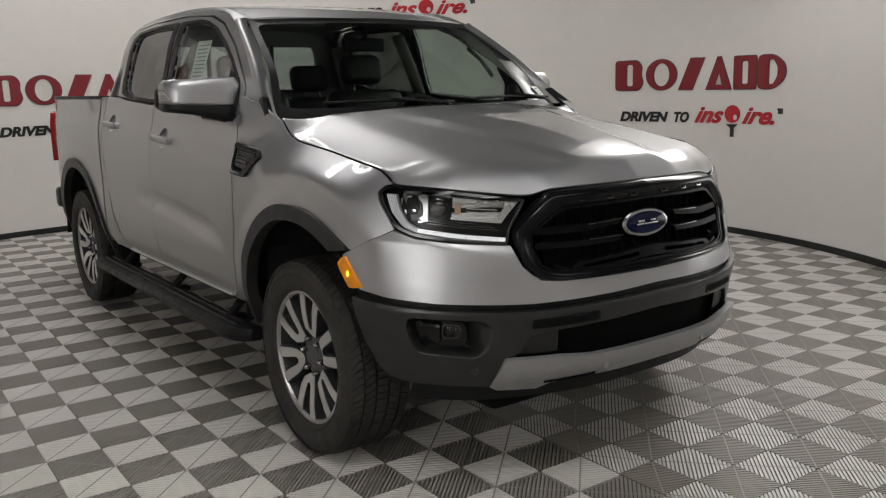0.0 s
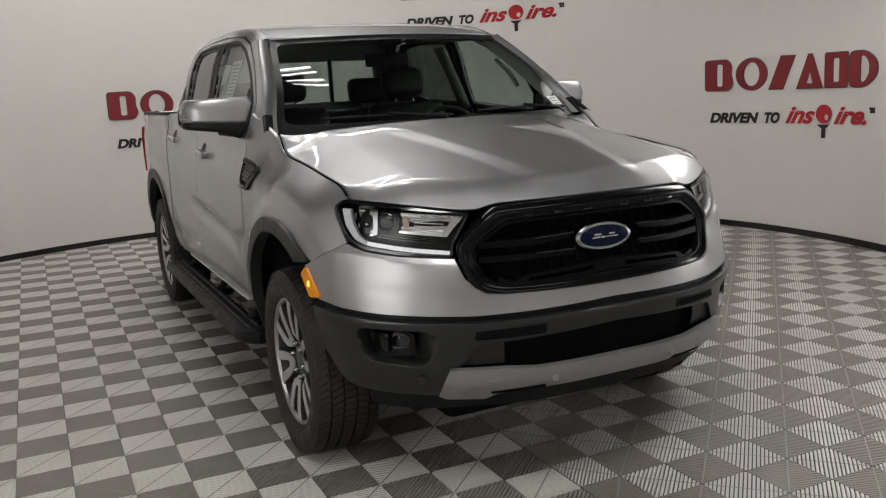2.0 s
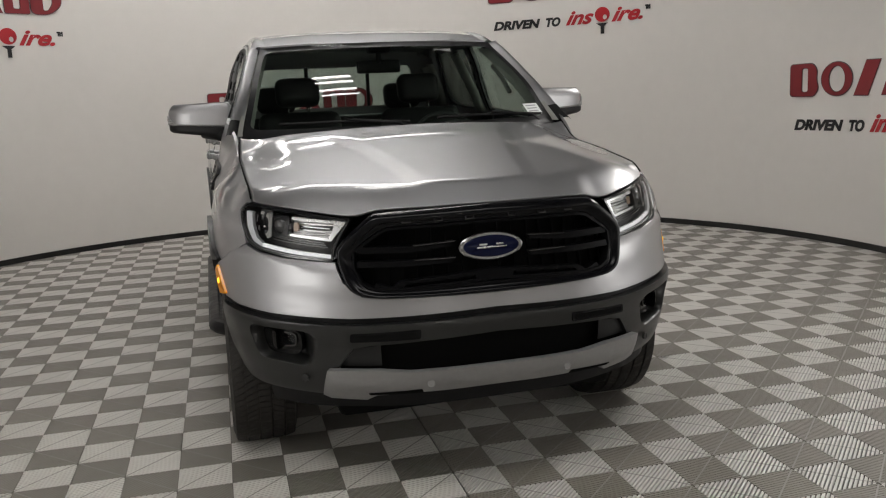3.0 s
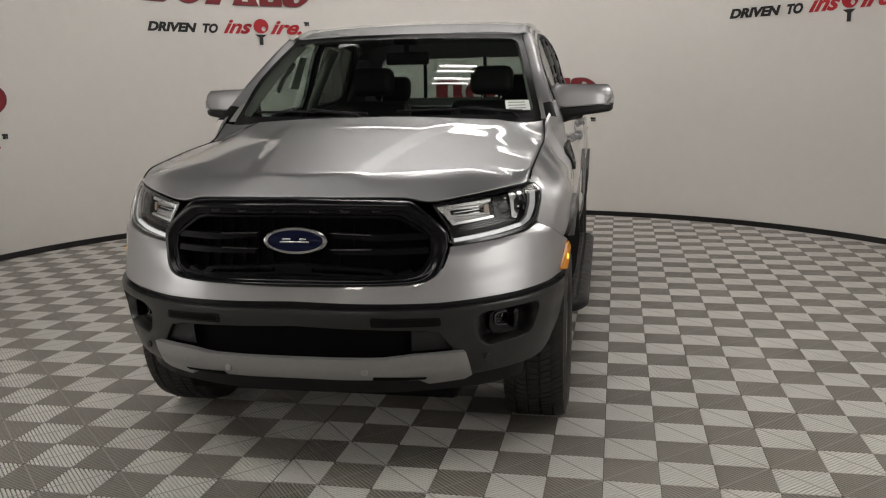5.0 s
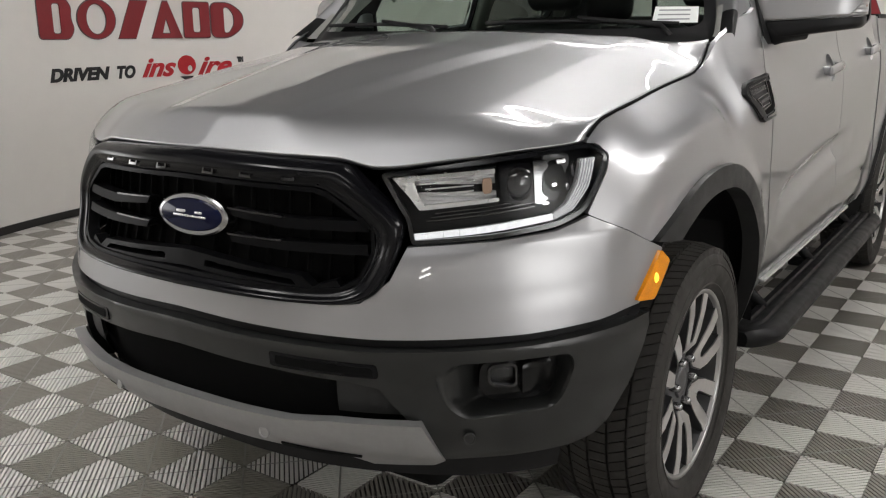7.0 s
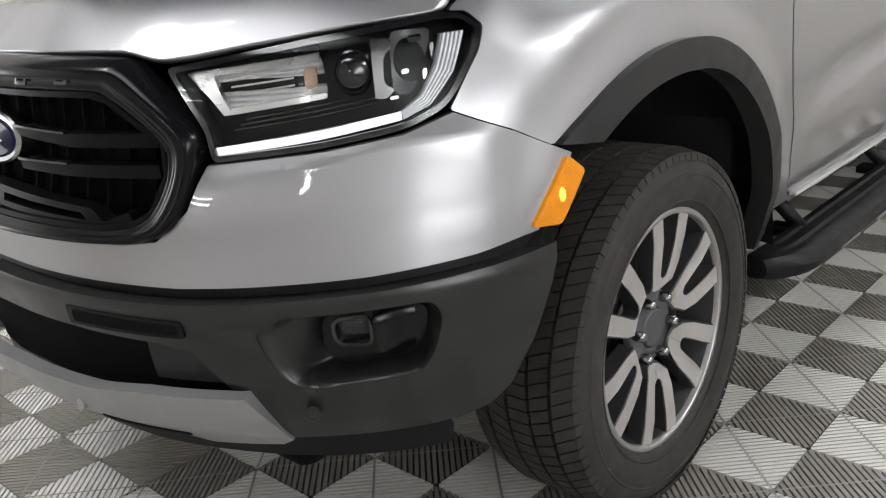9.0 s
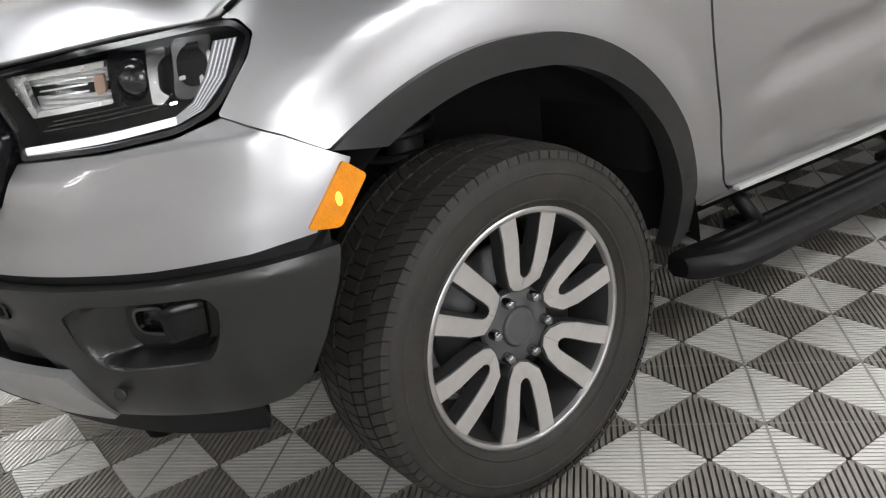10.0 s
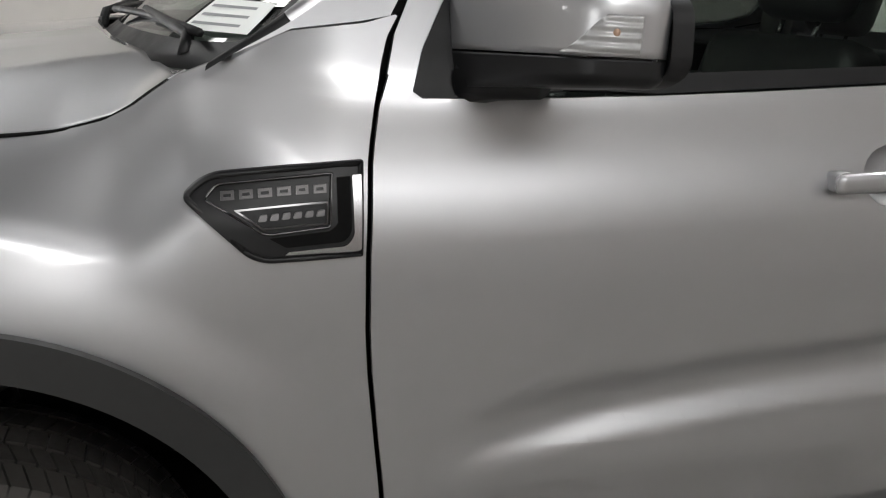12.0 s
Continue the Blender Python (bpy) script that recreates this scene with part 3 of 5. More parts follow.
fender = both("fender", lambda m: patch(wing, skin, .015, mirror=m), SILVER, truck)

# headlamp-side skin of the bumper, painted
split = [(-.410, .748), (-.56, .738), (-.73, .729), (-.90, .726), (-1.05, .724), (-1.32, .731), (S0, .738)]
fascia = [(S0, .787), (-1.15, .790), (-1.085, .797), (-1.02, .846), (-.985, .912), (-.79, .921), (-.656, .934), (-.568, .9565), (-.47, .9155), (-.372, .8645),
                            (-.398, .80), (-.442, .758), (-.447, .752)] + split[1:]


def ledge(s, z, out=0.0):
    """The painted band under the lamps stands a little proud below a fold."""
    line = .886 + .040 * ease(-1.0, -.58, s)
    return skin(s, z, out + .011 * min(1, max(0, (line + .026 - z) / .026)) * (1 - .85 * ease(line - .005, line - .12, z)) * ease(-.45, -.54, s) * ease(-1.10, -1.0, s))


part("bumper_cover", patch(fascia, ledge, .014, sym=True), SILVER, truck, "silver painted upper bumper skin")

# dark bumper with its openings
POCKET = rounded([(-.925, .650), (-.914, .602), (-.893, .564), (-.857, .539), (-.76, .548), (-.660, .554), (-.636, .598), (-.624, .650), (-.640, .682), (-.735, .680), (-.880, .676)],
                 [.012, .02, .02, .02, .02, .03, .02, .02, .025, .02, .02])
bumper = part("front_bumper", patch(
    [(-.412, .724), (-.56, .716), (-.73, .708), (-.90, .704), (-1.05, .702), (-1.32, .708), (S0, .714), (S0, .652), (-1.30, .640), (-1.11, .628), (-1.045, .615), (-.99, .545),
     (-.912, .428), (-.75, .431), (-.60, .436), (-.535, .450), (-.495, .480), (-.459, .56), (-.425, .66)],
    lambda s, z, out=0: skin(s, z, out + .012 * ease(.60, .70, z) * ease(-.4, -.5, s) - .006 * ease(.70, .72, z)), .012, out=.004, sym=True, flange=.03,
    hole=POCKET),
    BUMPER, truck, "dark grey plastic front bumper")
part("gap_strip", patch([(-.42, .752), (-.56, .742), (-.9, .732), (-1.32, .738), (S0, .744), (S0, .70), (-1.3, .695), (-.9, .69), (-.5, .70), (-.42, .71)], skin, .04, out=-.02, sym=True, flange=0), BLACK, bumper)
for sx in (0, 1):
    slot = rounded([(-1.275, .677), (-1.056, .668), (-1.052, .650), (-1.274, .656)], .006)
    # slots are near-black patches on the bumper, their inner shade painted
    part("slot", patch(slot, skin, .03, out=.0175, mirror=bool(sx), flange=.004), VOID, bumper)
    rim = rounded([(-1.290, .684), (-1.046, .674), (-1.042, .643), (-1.288, .650)], .008)
    part("slot_rim", patch(rim, skin, .03, out=.0165, mirror=bool(sx), flange=.006, hole=slot), GLOSSGREY, bumper)
# dark sheet in place of the shade inside the lower intake
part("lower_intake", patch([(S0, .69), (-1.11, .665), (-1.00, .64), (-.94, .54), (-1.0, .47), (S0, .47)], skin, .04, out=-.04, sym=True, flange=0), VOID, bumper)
both("side_filler", lambda m: patch([(-1.145, .625), (-1.045, .612), (-.985, .546), (-1.145, .548)], skin, .03, out=-.012, mirror=m, flange=0), PLASTIC, bumper)
skid = part("skid_plate", patch([(S0, .538), (-1.25, .536), (-1.14, .546), (-.985, .545), (-.955, .54), (-.905, .428), (-.93, .412), (-1.075, .410), (-1.12, .436), (-1.25, .446), (S0, .452)],
                                lambda s, z, out=0: skin(s, z, out + .03 * ease(.41, .50, z) * ease(-.90, -.985, s)), .022, out=.012, sym=True, flange=.03), STEEL, bumper, "satin silver skid plate")
# another near-black patch, for the shaded slot in the plate
both("skid_slot", lambda m: patch(rounded([(-1.285, .463), (-1.09, .450), (-1.095, .438), (-1.29, .446)], .004), lambda s, z, out=0: skin(s, z, out + .03 * ease(.41, .50, z) * ease(-.90, -.985, s)), .04, out=.0145, mirror=m, flange=.003), VOID, bumper)
part("air_dam", patch([(S0, .47), (-1.1, .44), (-.9, .45), (-.62, .45), (-.60, .40), (-.605, .362), (-.84, .362), (-1.06, .372), (S0, .378)],
                      lambda s, z, out=0: skin(s, .45, out - .035 - (.45 - z) * .2) + Vector((0, 0, z - .45)), .03, sym=True, flange=.02), BLACK, bumper)
for s, z, extra in ((-1.315, .487, .030), (-.853, .497, .004)):
    for sx in (1, -1):
        c, n = skin(s, z, extra + .013), (skin(s, z, .1) - skin(s, z, 0)).normalized()
        bm = bmesh.new()
        lathe(bm, [(-.006, .0135), (.001, .0135), (.002, .0125), (.0015, .0098), (.0005, .0095), (.0012, .0085), (.0015, .0)], 24)
        bmesh.ops.transform(bm, matrix=Matrix.Translation(c) @ n.to_track_quat("X", "Z").to_matrix().to_4x4(), verts=bm.verts[:])
        if sx < 0:
            flip(bm)
        part("parking_sensor", sharp(bm), STEEL if extra > .02 else BUMPER, bumper)

# fog lamps in pockets that ramp in from the middle
for m in (False, True):
    def bowl(s, z, out=0.0):
        near = 9.0
        for (a, b), (c, d) in zip(POCKET, POCKET[1:] + POCKET[:1]):
            q = min(1, max(0, ((s - a) * (c - a) + (z - b) * (d - b)) / max(1e-9, (c - a) ** 2 + (d - b) ** 2)))
            near = min(near, math.hypot(s - a - q * (c - a), z - b - q * (d - b)))
        return skin(s, z, out + .003 - (.004 + .070 * ease(-.915, -.815, s)) * ease(0, .020, near))
    part("fog_pocket", patch(POCKET, bowl, .006, mirror=m, flange=0), BUMPER, bumper)
    bezel = rounded([(-.826, .654), (-.829, .592), (-.800, .566), (-.700, .562), (-.650, .574), (-.640, .655), (-.735, .664)], .022, 5)
    eye = rounded([(-.808, .600), (-.812, .650), (-.742, .654), (-.738, .594)], .022, 5)
    fog = part("fog_lamp", patch(bezel, skin, .012, out=-.040, mirror=m, flange=.035, hole=eye), POD, bumper, "round fog lamp in a black bezel")
    part("fog_rim", patch(eye, skin, .012, out=-.034, mirror=m, flange=.012, hole=shrink(eye, .006)), GLOSSBLACK, bumper)
    block = rounded([(-.735, .584), (-.738, .655), (-.675, .667), (-.664, .655), (-.668, .583)], [.008, .008, .012, .012, .012])
    part("fog_block", patch(block, lambda s, z, out=0: skin(s, z, out - .022 * ease(-.735, -.665, s) - .014 * (abs(z - .622) / .045) ** 4), .008, out=-.008, mirror=m, flange=.045), POD, bumper)
    part("fog_reflector", patch(eye, skin, .012, out=-.052, mirror=m, flange=0), DARKCHROME, bumper)
    c, n = skin(-.774, .624, -.050), (skin(-.774, .624, .1) - skin(-.774, .624, 0)).normalized()
    bm = bmesh.new()
    lathe(bm, [(-.01, .026), (.006, .026), (.010, .021), (.013, .012), (.014, .0)], 24)
    bmesh.ops.transform(bm, matrix=Matrix.Translation(c) @ n.to_track_quat("X", "Z").to_matrix().to_4x4(), verts=bm.verts[:])
    if m:
        flip(bm)
    part("fog_lens", bm, GLASS, bumper)

# grille
g_out = [(S0, 1.096), (-1.15, 1.086), (-1.115, 1.076), (-.995, .978), (-.986, .94), (-1.025, .835), (-1.075, .800), (-1.15, .792), (S0, .790)]
g_in = [(S0, 1.040), (-1.20, 1.034), (-1.165, 1.026), (-1.055, .955), (-1.053, .900), (-1.085, .842), (-1.125, .822), (-1.20, .814), (S0, .818)]


def smoothed(line, rounds=3):
    """An open line with its corners cut off, its ends kept."""
    for _ in range(rounds):
        cut = [line[0]]
        for (a, b), (c, d) in zip(line, line[1:]):
            cut += [(a * .75 + c * .25, b * .75 + d * .25), (a * .25 + c * .75, b * .25 + d * .75)]
        line = cut + [line[-1]]
    return line


bulge = curve([(0, -.030), (.03, .004), (.12, .017), (.30, .0255), (.50, .024), (.75, .014), (.95, .009), (1, -.02)])
ring_a, ring_b = smoothed(g_out), smoothed(g_in)


def frame_loft(u, v):
    """The grille surround: u from one end of the left half to the other end of the right half, v from rim to opening."""
    n = len(ring_a) - 1
    k = u * 2 * n
    side = 1 if k <= n else -1
    q = int(round(k if k <= n else 2 * n - k))
    (a, b), (c, d) = ring_a[q], ring_b[q]
    p = skin(a + (c - a) * v, b + (d - b) * v, bulge(v))
    return Vector((p.x * side, p.y, p.z))


bm = grid(2 * (len(ring_a) - 1), 20, frame_loft)
bmesh.ops.remove_doubles(bm, verts=bm.verts[:], dist=1e-4)
bmesh.ops.recalc_face_normals(bm, faces=bm.faces[:])
grille = part("grille", bm, GLOSSGREY, truck, "dark grey grille with horizontal bars")
rim = [(S0, 1.030), (-1.205, 1.024), (-1.17, 1.016), (-1.063, .950), (-1.061, .902), (-1.09, .848), (-1.128, .830), (-1.20, .823), (S0, .827)]
part("grille_rim", patch(g_in + rim[::-1], skin, .03, out=.008, sym=True, flange=.03), GRILLEBLACK, grille)
# dark sheet painting the shade behind the grille bars
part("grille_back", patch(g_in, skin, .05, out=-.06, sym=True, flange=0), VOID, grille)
for z0, z1, zc in ((.966, .944, .974), (.916, .896, .917)):
    both("grille_bar", lambda m: patch([(-1.43, zc), (-1.28, z0), (-1.072, z0 + .001), (-1.068, z1), (-1.268, z1), (-1.42, zc - .016)], skin, .03, out=.004, mirror=m, flange=.03), GRILLEBLACK, grille)
    both("grille_bar_edge", lambda m: patch([(-1.435, zc + .003), (-1.28, z0 + .003), (-1.28, z0 - .001), (-1.43, zc - .001)], skin, .03, out=.007, mirror=m, flange=.01), GLOSSBLACK, grille)
bm = patch([(S0, .868), (-1.225, .846), (-1.195, .826), (-1.14, .842), (-1.125, .822), (-1.2, .814), (S0, .832)], skin, .03, out=.0, sym=True, flange=.03,
           hole=[(-1.50, .852), (-1.25, .838), (-1.235, .826), (-1.50, .838)])
part("lower_bar", bm, GRILLEBLACK, grille)
for k in range(9):
    s = -1.53 + .058 * k
    both("grille_rib", lambda m: patch([(s, .82), (s + .006, .82), (s + .006, 1.035), (s, 1.035)], skin, .08, out=-.045, mirror=m, flange=.015), VOID, grille)
for k in range(3):
    w = .034
    c = .030 + k * .115
    for sx in (False, True):
        s = S0 + c + .05
        bm = patch([(s - w / 2, 1.048), (s + w / 2, 1.047), (s + w / 2, 1.067), (s - w / 2, 1.068)], skin, .03, out=.020, mirror=sx, flange=.003,
                   hole=[(s - w / 2 + .005, 1.053), (s + w / 2 - .005, 1.052), (s + w / 2 - .005, 1.062), (s - w / 2 + .005, 1.063)])
        part("embossed_mark", bm, GLOSSBLACK, grille)


def oval(bm, rx, rz, y, depth, dome=.004, n=48):
    rings = []
    for f, q in ((1, 0), (1, depth), (.93, depth + dome), (.0, depth + dome)):
        if f == 0:
            rings.append([bm.verts.new((0, y - q, 0))])
        else:
            rings.append([bm.verts.new((rx * f * math.cos(2 * math.pi * k / n), y - q, rz * f * math.sin(2 * math.pi * k / n))) for k in range(n)])
    for i in range(2):
        for k in range(n):
            bm.faces.new((rings[i][k], rings[i][(k + 1) % n], rings[i + 1][(k + 1) % n], rings[i + 1][k]))
    for k in range(n):
        bm.faces.new((rings[2][k], rings[2][(k + 1) % n], rings[3][0]))
    bmesh.ops.recalc_face_normals(bm, faces=bm.faces[:])
    return bm


tilt = Matrix.Translation((0, -.885, .943)) @ Euler((radians(-8), 0, 0)).to_matrix().to_4x4()
bm = oval(bmesh.new(), .118, .050, .02, .028)
bmesh.ops.transform(bm, matrix=tilt, verts=bm.verts[:])
part("badge_rim", sharp(bm), NUT, grille, "chrome oval badge rim")
bm = oval(bmesh.new(), .103, .038, 0, .0135, .003)
bmesh.ops.transform(bm, matrix=tilt, verts=bm.verts[:])
part("badge_field", sharp(bm), BLUE, grille, "dark blue oval badge")
bm = bmesh.new()
for x, z, w, h in ((-.030, .006, .030, .007), (0, -.004, .110, .006), (.030, .006, .024, .007)):
    slab(bm, x - w / 2, x + w / 2, -.0195, -.015, z - h / 2, z + h / 2, .002)
bmesh.ops.transform(bm, matrix=tilt, verts=bm.verts[:])
part("badge_mark", bm, SATIN, grille)

# headlamps
LAMP = rounded([(-1.045, 1.062), (-.80, 1.087), (-.569, 1.102), (-.516, 1.1005), (-.487, 1.078), (-.506, 1.041), (-.546, .996), (-.579, .965), (-.645, .941), (-.79, .925), (-.976, .916), (-.985, .965)],
               [.01, .02, .02, .014, .012, .02, .02, .02, .03, .04, .01, .01], 4)


def lamp_bits(m):
    body = part("headlight", patch(LAMP, skin, .03, out=-.055, mirror=m, flange=-.050), BLACK, truck, "headlamp with a clear lens and black inside")

    def at(poly, out, material, name, flange=.01, cell=.02, hole=None, surf=skin):
        return part(name, patch(poly, surf, cell, out=out, mirror=m, flange=flange, hole=hole), material, body)
    at(LAMP, -.0015, GLASS, "lamp_glass", 0, .02)
    at(LAMP, -.003, GLOSSBLACK, "lamp_border", .006, .02, shrink(LAMP, .009))
    # turn signal: a rippled bowl between two bright bars that meet in a point
    bowl_line = rounded([(-1.000, 1.046), (-.786, 1.058), (-.779, .998), (-.955, .986)], .008)
    at(bowl_line, -.044, RIPPLE, "turn_signal", .004, .012, None, lambda s, z, out=0: skin(s, z, out - .012 * max(0, 1 - ((z - 1.022) / .035) ** 2)))
    at(rounded([(-1.024, 1.049), (-.985, 1.052), (-.786, 1.063), (-.786, 1.053), (-.975, 1.043), (-.962, 1.010), (-.948, .988), (-.960, .980), (-.985, 1.010)], .003, 2), -.030, SATIN, "signal_bar", .012, .015)
    at(rounded([(-.957, .981), (-.777, .995), (-.778, 1.003), (-.946, .992)], .003, 2), -.031, SATIN, "signal_bar", .010, .02)
    at(rounded([(-.830, 1.076), (-.784, 1.078), (-.782, 1.066), (-.828, 1.068)], .003, 2), -.026, CHROME, "signal_cap", .008, .02)
    at(rounded([(-.816, 1.042), (-.793, 1.043), (-.793, 1.012), (-.815, 1.010)], .008), -.036, BULBOFF, "turn_bulb", .006)
    for k in range(3):
        z = 1.010 + .011 * k
        at([(-.935 - .014 * k, z), (-.835, z + .006), (-.835, z + .0085), (-.935 - .014 * k, z + .0025)], -.042, SATIN, "signal_rib", .003, .03)
    # projector in its dark housing, held by a bright bracket
    at(rounded([(-.778, 1.073), (-.694, 1.072), (-.690, .988), (-.774, .992)], .016), -.026, GLOSSGREY, "projector_housing", .03, .02,
       [(-.728 + .033 * math.cos(a * math.pi / 10), 1.028 + .034 * math.sin(a * math.pi / 10)) for a in range(20)])
    at(rounded([(-.694, 1.076), (-.657, 1.074), (-.656, 1.060), (-.674, 1.049), (-.677, 1.008), (-.659, .998), (-.674, .986), (-.694, .988)], [.004, .006, .004, .010, .010, .004, .006, .004]), -.020, NUT, "chrome_bracket", .022, .012)
    at(rounded([(-.655, 1.080), (-.570, 1.080), (-.592, 1.024), (-.622, .984), (-.660, .988)], .012), -.046, HUBGREY, "side_reflector", .012, .010, None,
       lambda s, z, out=0: skin(s, z, out - .016 * max(0, 1 - ((s + .62) / .05) ** 2 - ((z - 1.035) / .05) ** 2)))
    c, n = skin(-.728, 1.028, -.044), (skin(-.728, 1.028, .1) - skin(-.728, 1.028, 0)).normalized()
    bm = bmesh.new()
    lathe(bm, [(0, .036), (.012, .035), (.014, .032), (.011, .029), (.018, .025), (.023, .016), (.025, 0)], 32)
    bmesh.ops.transform(bm, matrix=Matrix.Translation(c) @ n.to_track_quat("X", "Z").to_matrix().to_4x4(), verts=bm.verts[:])
    if m:
        flip(bm)
    part("projector_lens", sharp(bm), GLOSSBLACK, body)
    # daytime light: a row of lit cells along the foot, ribs up the outer side
    low, high = curve([(-.981, .9235), (-.805, .9355), (-.651, .953)]), curve([(-.981, .9345), (-.805, .9485), (-.651, .965)])
    for k in range(9):
        a, b = -.978 + .0362 * k, -.978 + .0362 * k + .0354
        at([(a, low(a)), (b, low(b)), (b, high(b)), (a, high(a))], -.014, LED, "light_cell", .008, .02)
    at([(-.980, .925), (-.652, .954), (-.652, .963), (-.980, .933)], -.020, GUIDE, "light_guide", .008, .02)
    inner = [(-.652, .966), (-.616, .985), (-.587, 1.023), (-.563, 1.071)]
    outer = [(-.650, .953), (-.600, .970), (-.549, 1.015), (-.513, 1.072)]
    at(inner + outer[::-1], -.016, GUIDE, "side_light_guide", .010, .010)
    for k in range(5):
        f = .12 + .19 * k
        line_a = [(a + (c - a) * f, b + (d - b) * f) for (a, b), (c, d) in zip(inner, outer)]
        line_b = [(a + (c - a) * (f + .07), b + (d - b) * (f + .07)) for (a, b), (c, d) in zip(inner, outer)]
        at(line_a + line_b[::-1], -.0125, FROST, "light_rib", .004, .02)
    # stepped black trim under the signal, and chrome chips painted in as glints
    for k in range(3):
        z0 = .957 + .007 * k
        at([(-.945 + .01 * k, z0), (-.80, z0 + .011), (-.69, z0 + .022), (-.69, z0 + .0245), (-.80, z0 + .0135), (-.945 + .01 * k, z0 + .0025)], -.032 - .004 * k, GLOSSBLACK, "trim_step", .006, .03)
    for s, z, w, h in ((-.608, 1.068, .013, .006), (-.578, 1.046, .004, .014), (-.634, 1.021, .007, .004), (-.598, 1.014, .004, .009), (-.770, 1.082, .008, .002), (-.660, .984, .008, .003)):
        at(rounded([(s - w, z - h), (s + w, z - h * .7), (s + w, z + h), (s - w, z + h * .7)], min(w, h) * .8, 2), -.034, CHROME, "trim_glint", .004, .02)


lamp_bits(False)
lamp_bits(True)

# wheel-arch mouldings and side markers
ring = front_arch(ARCH_R, 6, 129.2, 48) + front_arch(ARCH_IN, 123, 4, 48)
ring = [(.522, .445), (.546, .44)] + ring + [(.495, .42)]
moulding = both("arch_moulding", lambda m: patch(ring, skin, .03, out=.016, mirror=m, flange=.05), PLASTIC, truck, "dark grey wheel arch moulding")
mark = rounded([(-.388, .864), (-.352, .833), (-.408, .755), (-.462, .760)], .008)
for m in (False, True):
    lamp = part("side_marker", patch(mark, skin, .02, out=.009, mirror=m, flange=.03), AMBER, truck, "amber side marker lamp")
    bm = bmesh.new()
    bmesh.ops.create_icosphere(bm, subdivisions=2, radius=.008)
    for v in bm.verts:
        v.co.z *= 1.6
        v.co.y *= .7
        v.co = skin(-.405, .803, .0075) + v.co
    part("marker_bulb", flip(bm) if m else bm, BULB, lamp)
ring_r = [(3.221 + s, z) for s, z in arc(0, ARCH_Z, ARCH_R - .01, -4, 184, 30) + arc(0, ARCH_Z, ARCH_IN - .01, 184, -4, 30)]
both("arch_moulding", lambda m: patch(ring_r, skin, .03, out=.016, mirror=m, flange=.05), PLASTIC, truck, "dark grey wheel arch moulding")


def liner(y0, r0, m):
    bm = bmesh.new()
    n = 24
    rows = []
    for i in range(n + 1):
        a = radians(2 + (142 if y0 == 0 else 172) * i / n)
        rows.append([bm.verts.new((x, y0 + r * math.cos(a), ARCH_Z + r * math.sin(a))) for x, r in ((.915, r0), (.86, r0 + .02), (.50, r0 + .02), (.50, .05))])
    for i in range(n):
        for k in range(3):
            bm.faces.new((rows[i][k], rows[i][k + 1], rows[i + 1][k + 1], rows[i + 1][k]))
    return flip(bm) if m else bm


for y0 in (0, 3.221):
    both("wheel_well", lambda m: liner(y0, ARCH_IN + .01, m), LINER, truck)

# doors, with their window frames
front_door = [(a + .004, b) for a, b in door_gap if b < 1.31] + [(.668, .527), (.685, .516), (.71, .512), (1.690, .512), (1.690, .60), (1.690, .70), (1.690, 1.02), (1.690, 1.345)]
front_door += [(s, top_z(s)) for s in (1.45, 1.2, 1.04, .8, .66)] + [(.612, 1.305)]
rear_door = [(1.695, 1.345), (1.695, 1.02), (1.695, .70), (1.695, .60), (1.695, .512), (2.28, .512), (2.36, .545), (2.455, .70), (2.52, .86), (2.557, 1.05), (2.560, 1.20), (2.535, 1.386)]
rear_door += [(s, top_z(s)) for s in (2.35, 2.13, 1.9, 1.75)]
frame_out = [(.612, 1.305), (.625, 1.360), (.655, 1.425), (.78, 1.512), (.93, 1.614), (1.14, 1.722), (1.30, 1.765), (1.50, 1.783), (1.66, 1.786)]
frame_rear = [(1.66, 1.786), (2.12, 1.786), (2.38, 1.770), (2.48, 1.72), (2.53, 1.60), (2.55, 1.48), (2.535, 1.388)]
glass_f = rounded([(.70, 1.320), (.77, 1.455), (.90, 1.542), (1.03, 1.614), (1.18, 1.690), (1.30, 1.728), (1.40, 1.742), (1.572, 1.744), (1.592, 1.360), (1.04, 1.322)], .01, 2)
glass_r = rounded([(1.735, 1.366), (1.728, 1.742), (2.10, 1.748), (2.315, 1.736), (2.365, 1.700), (2.390, 1.58), (2.405, 1.475), (2.375, 1.428), (2.30, 1.403), (2.17, 1.384)], .015, 2)
upper_f = frame_out + [(1.655, 1.345), (1.04, 1.308), (.66, 1.275)]
upper_r = frame_rear + [(2.13, 1.372), (1.663, 1.345)]
def cup_line(s0, z0, k=1.0):
    """The outline of the bowl behind a door handle."""
    return [(s0 - .018 + k * .060 * math.cos(a * math.pi / 12), z0 + k * .051 * math.sin(a * math.pi / 12)) for a in range(24)]


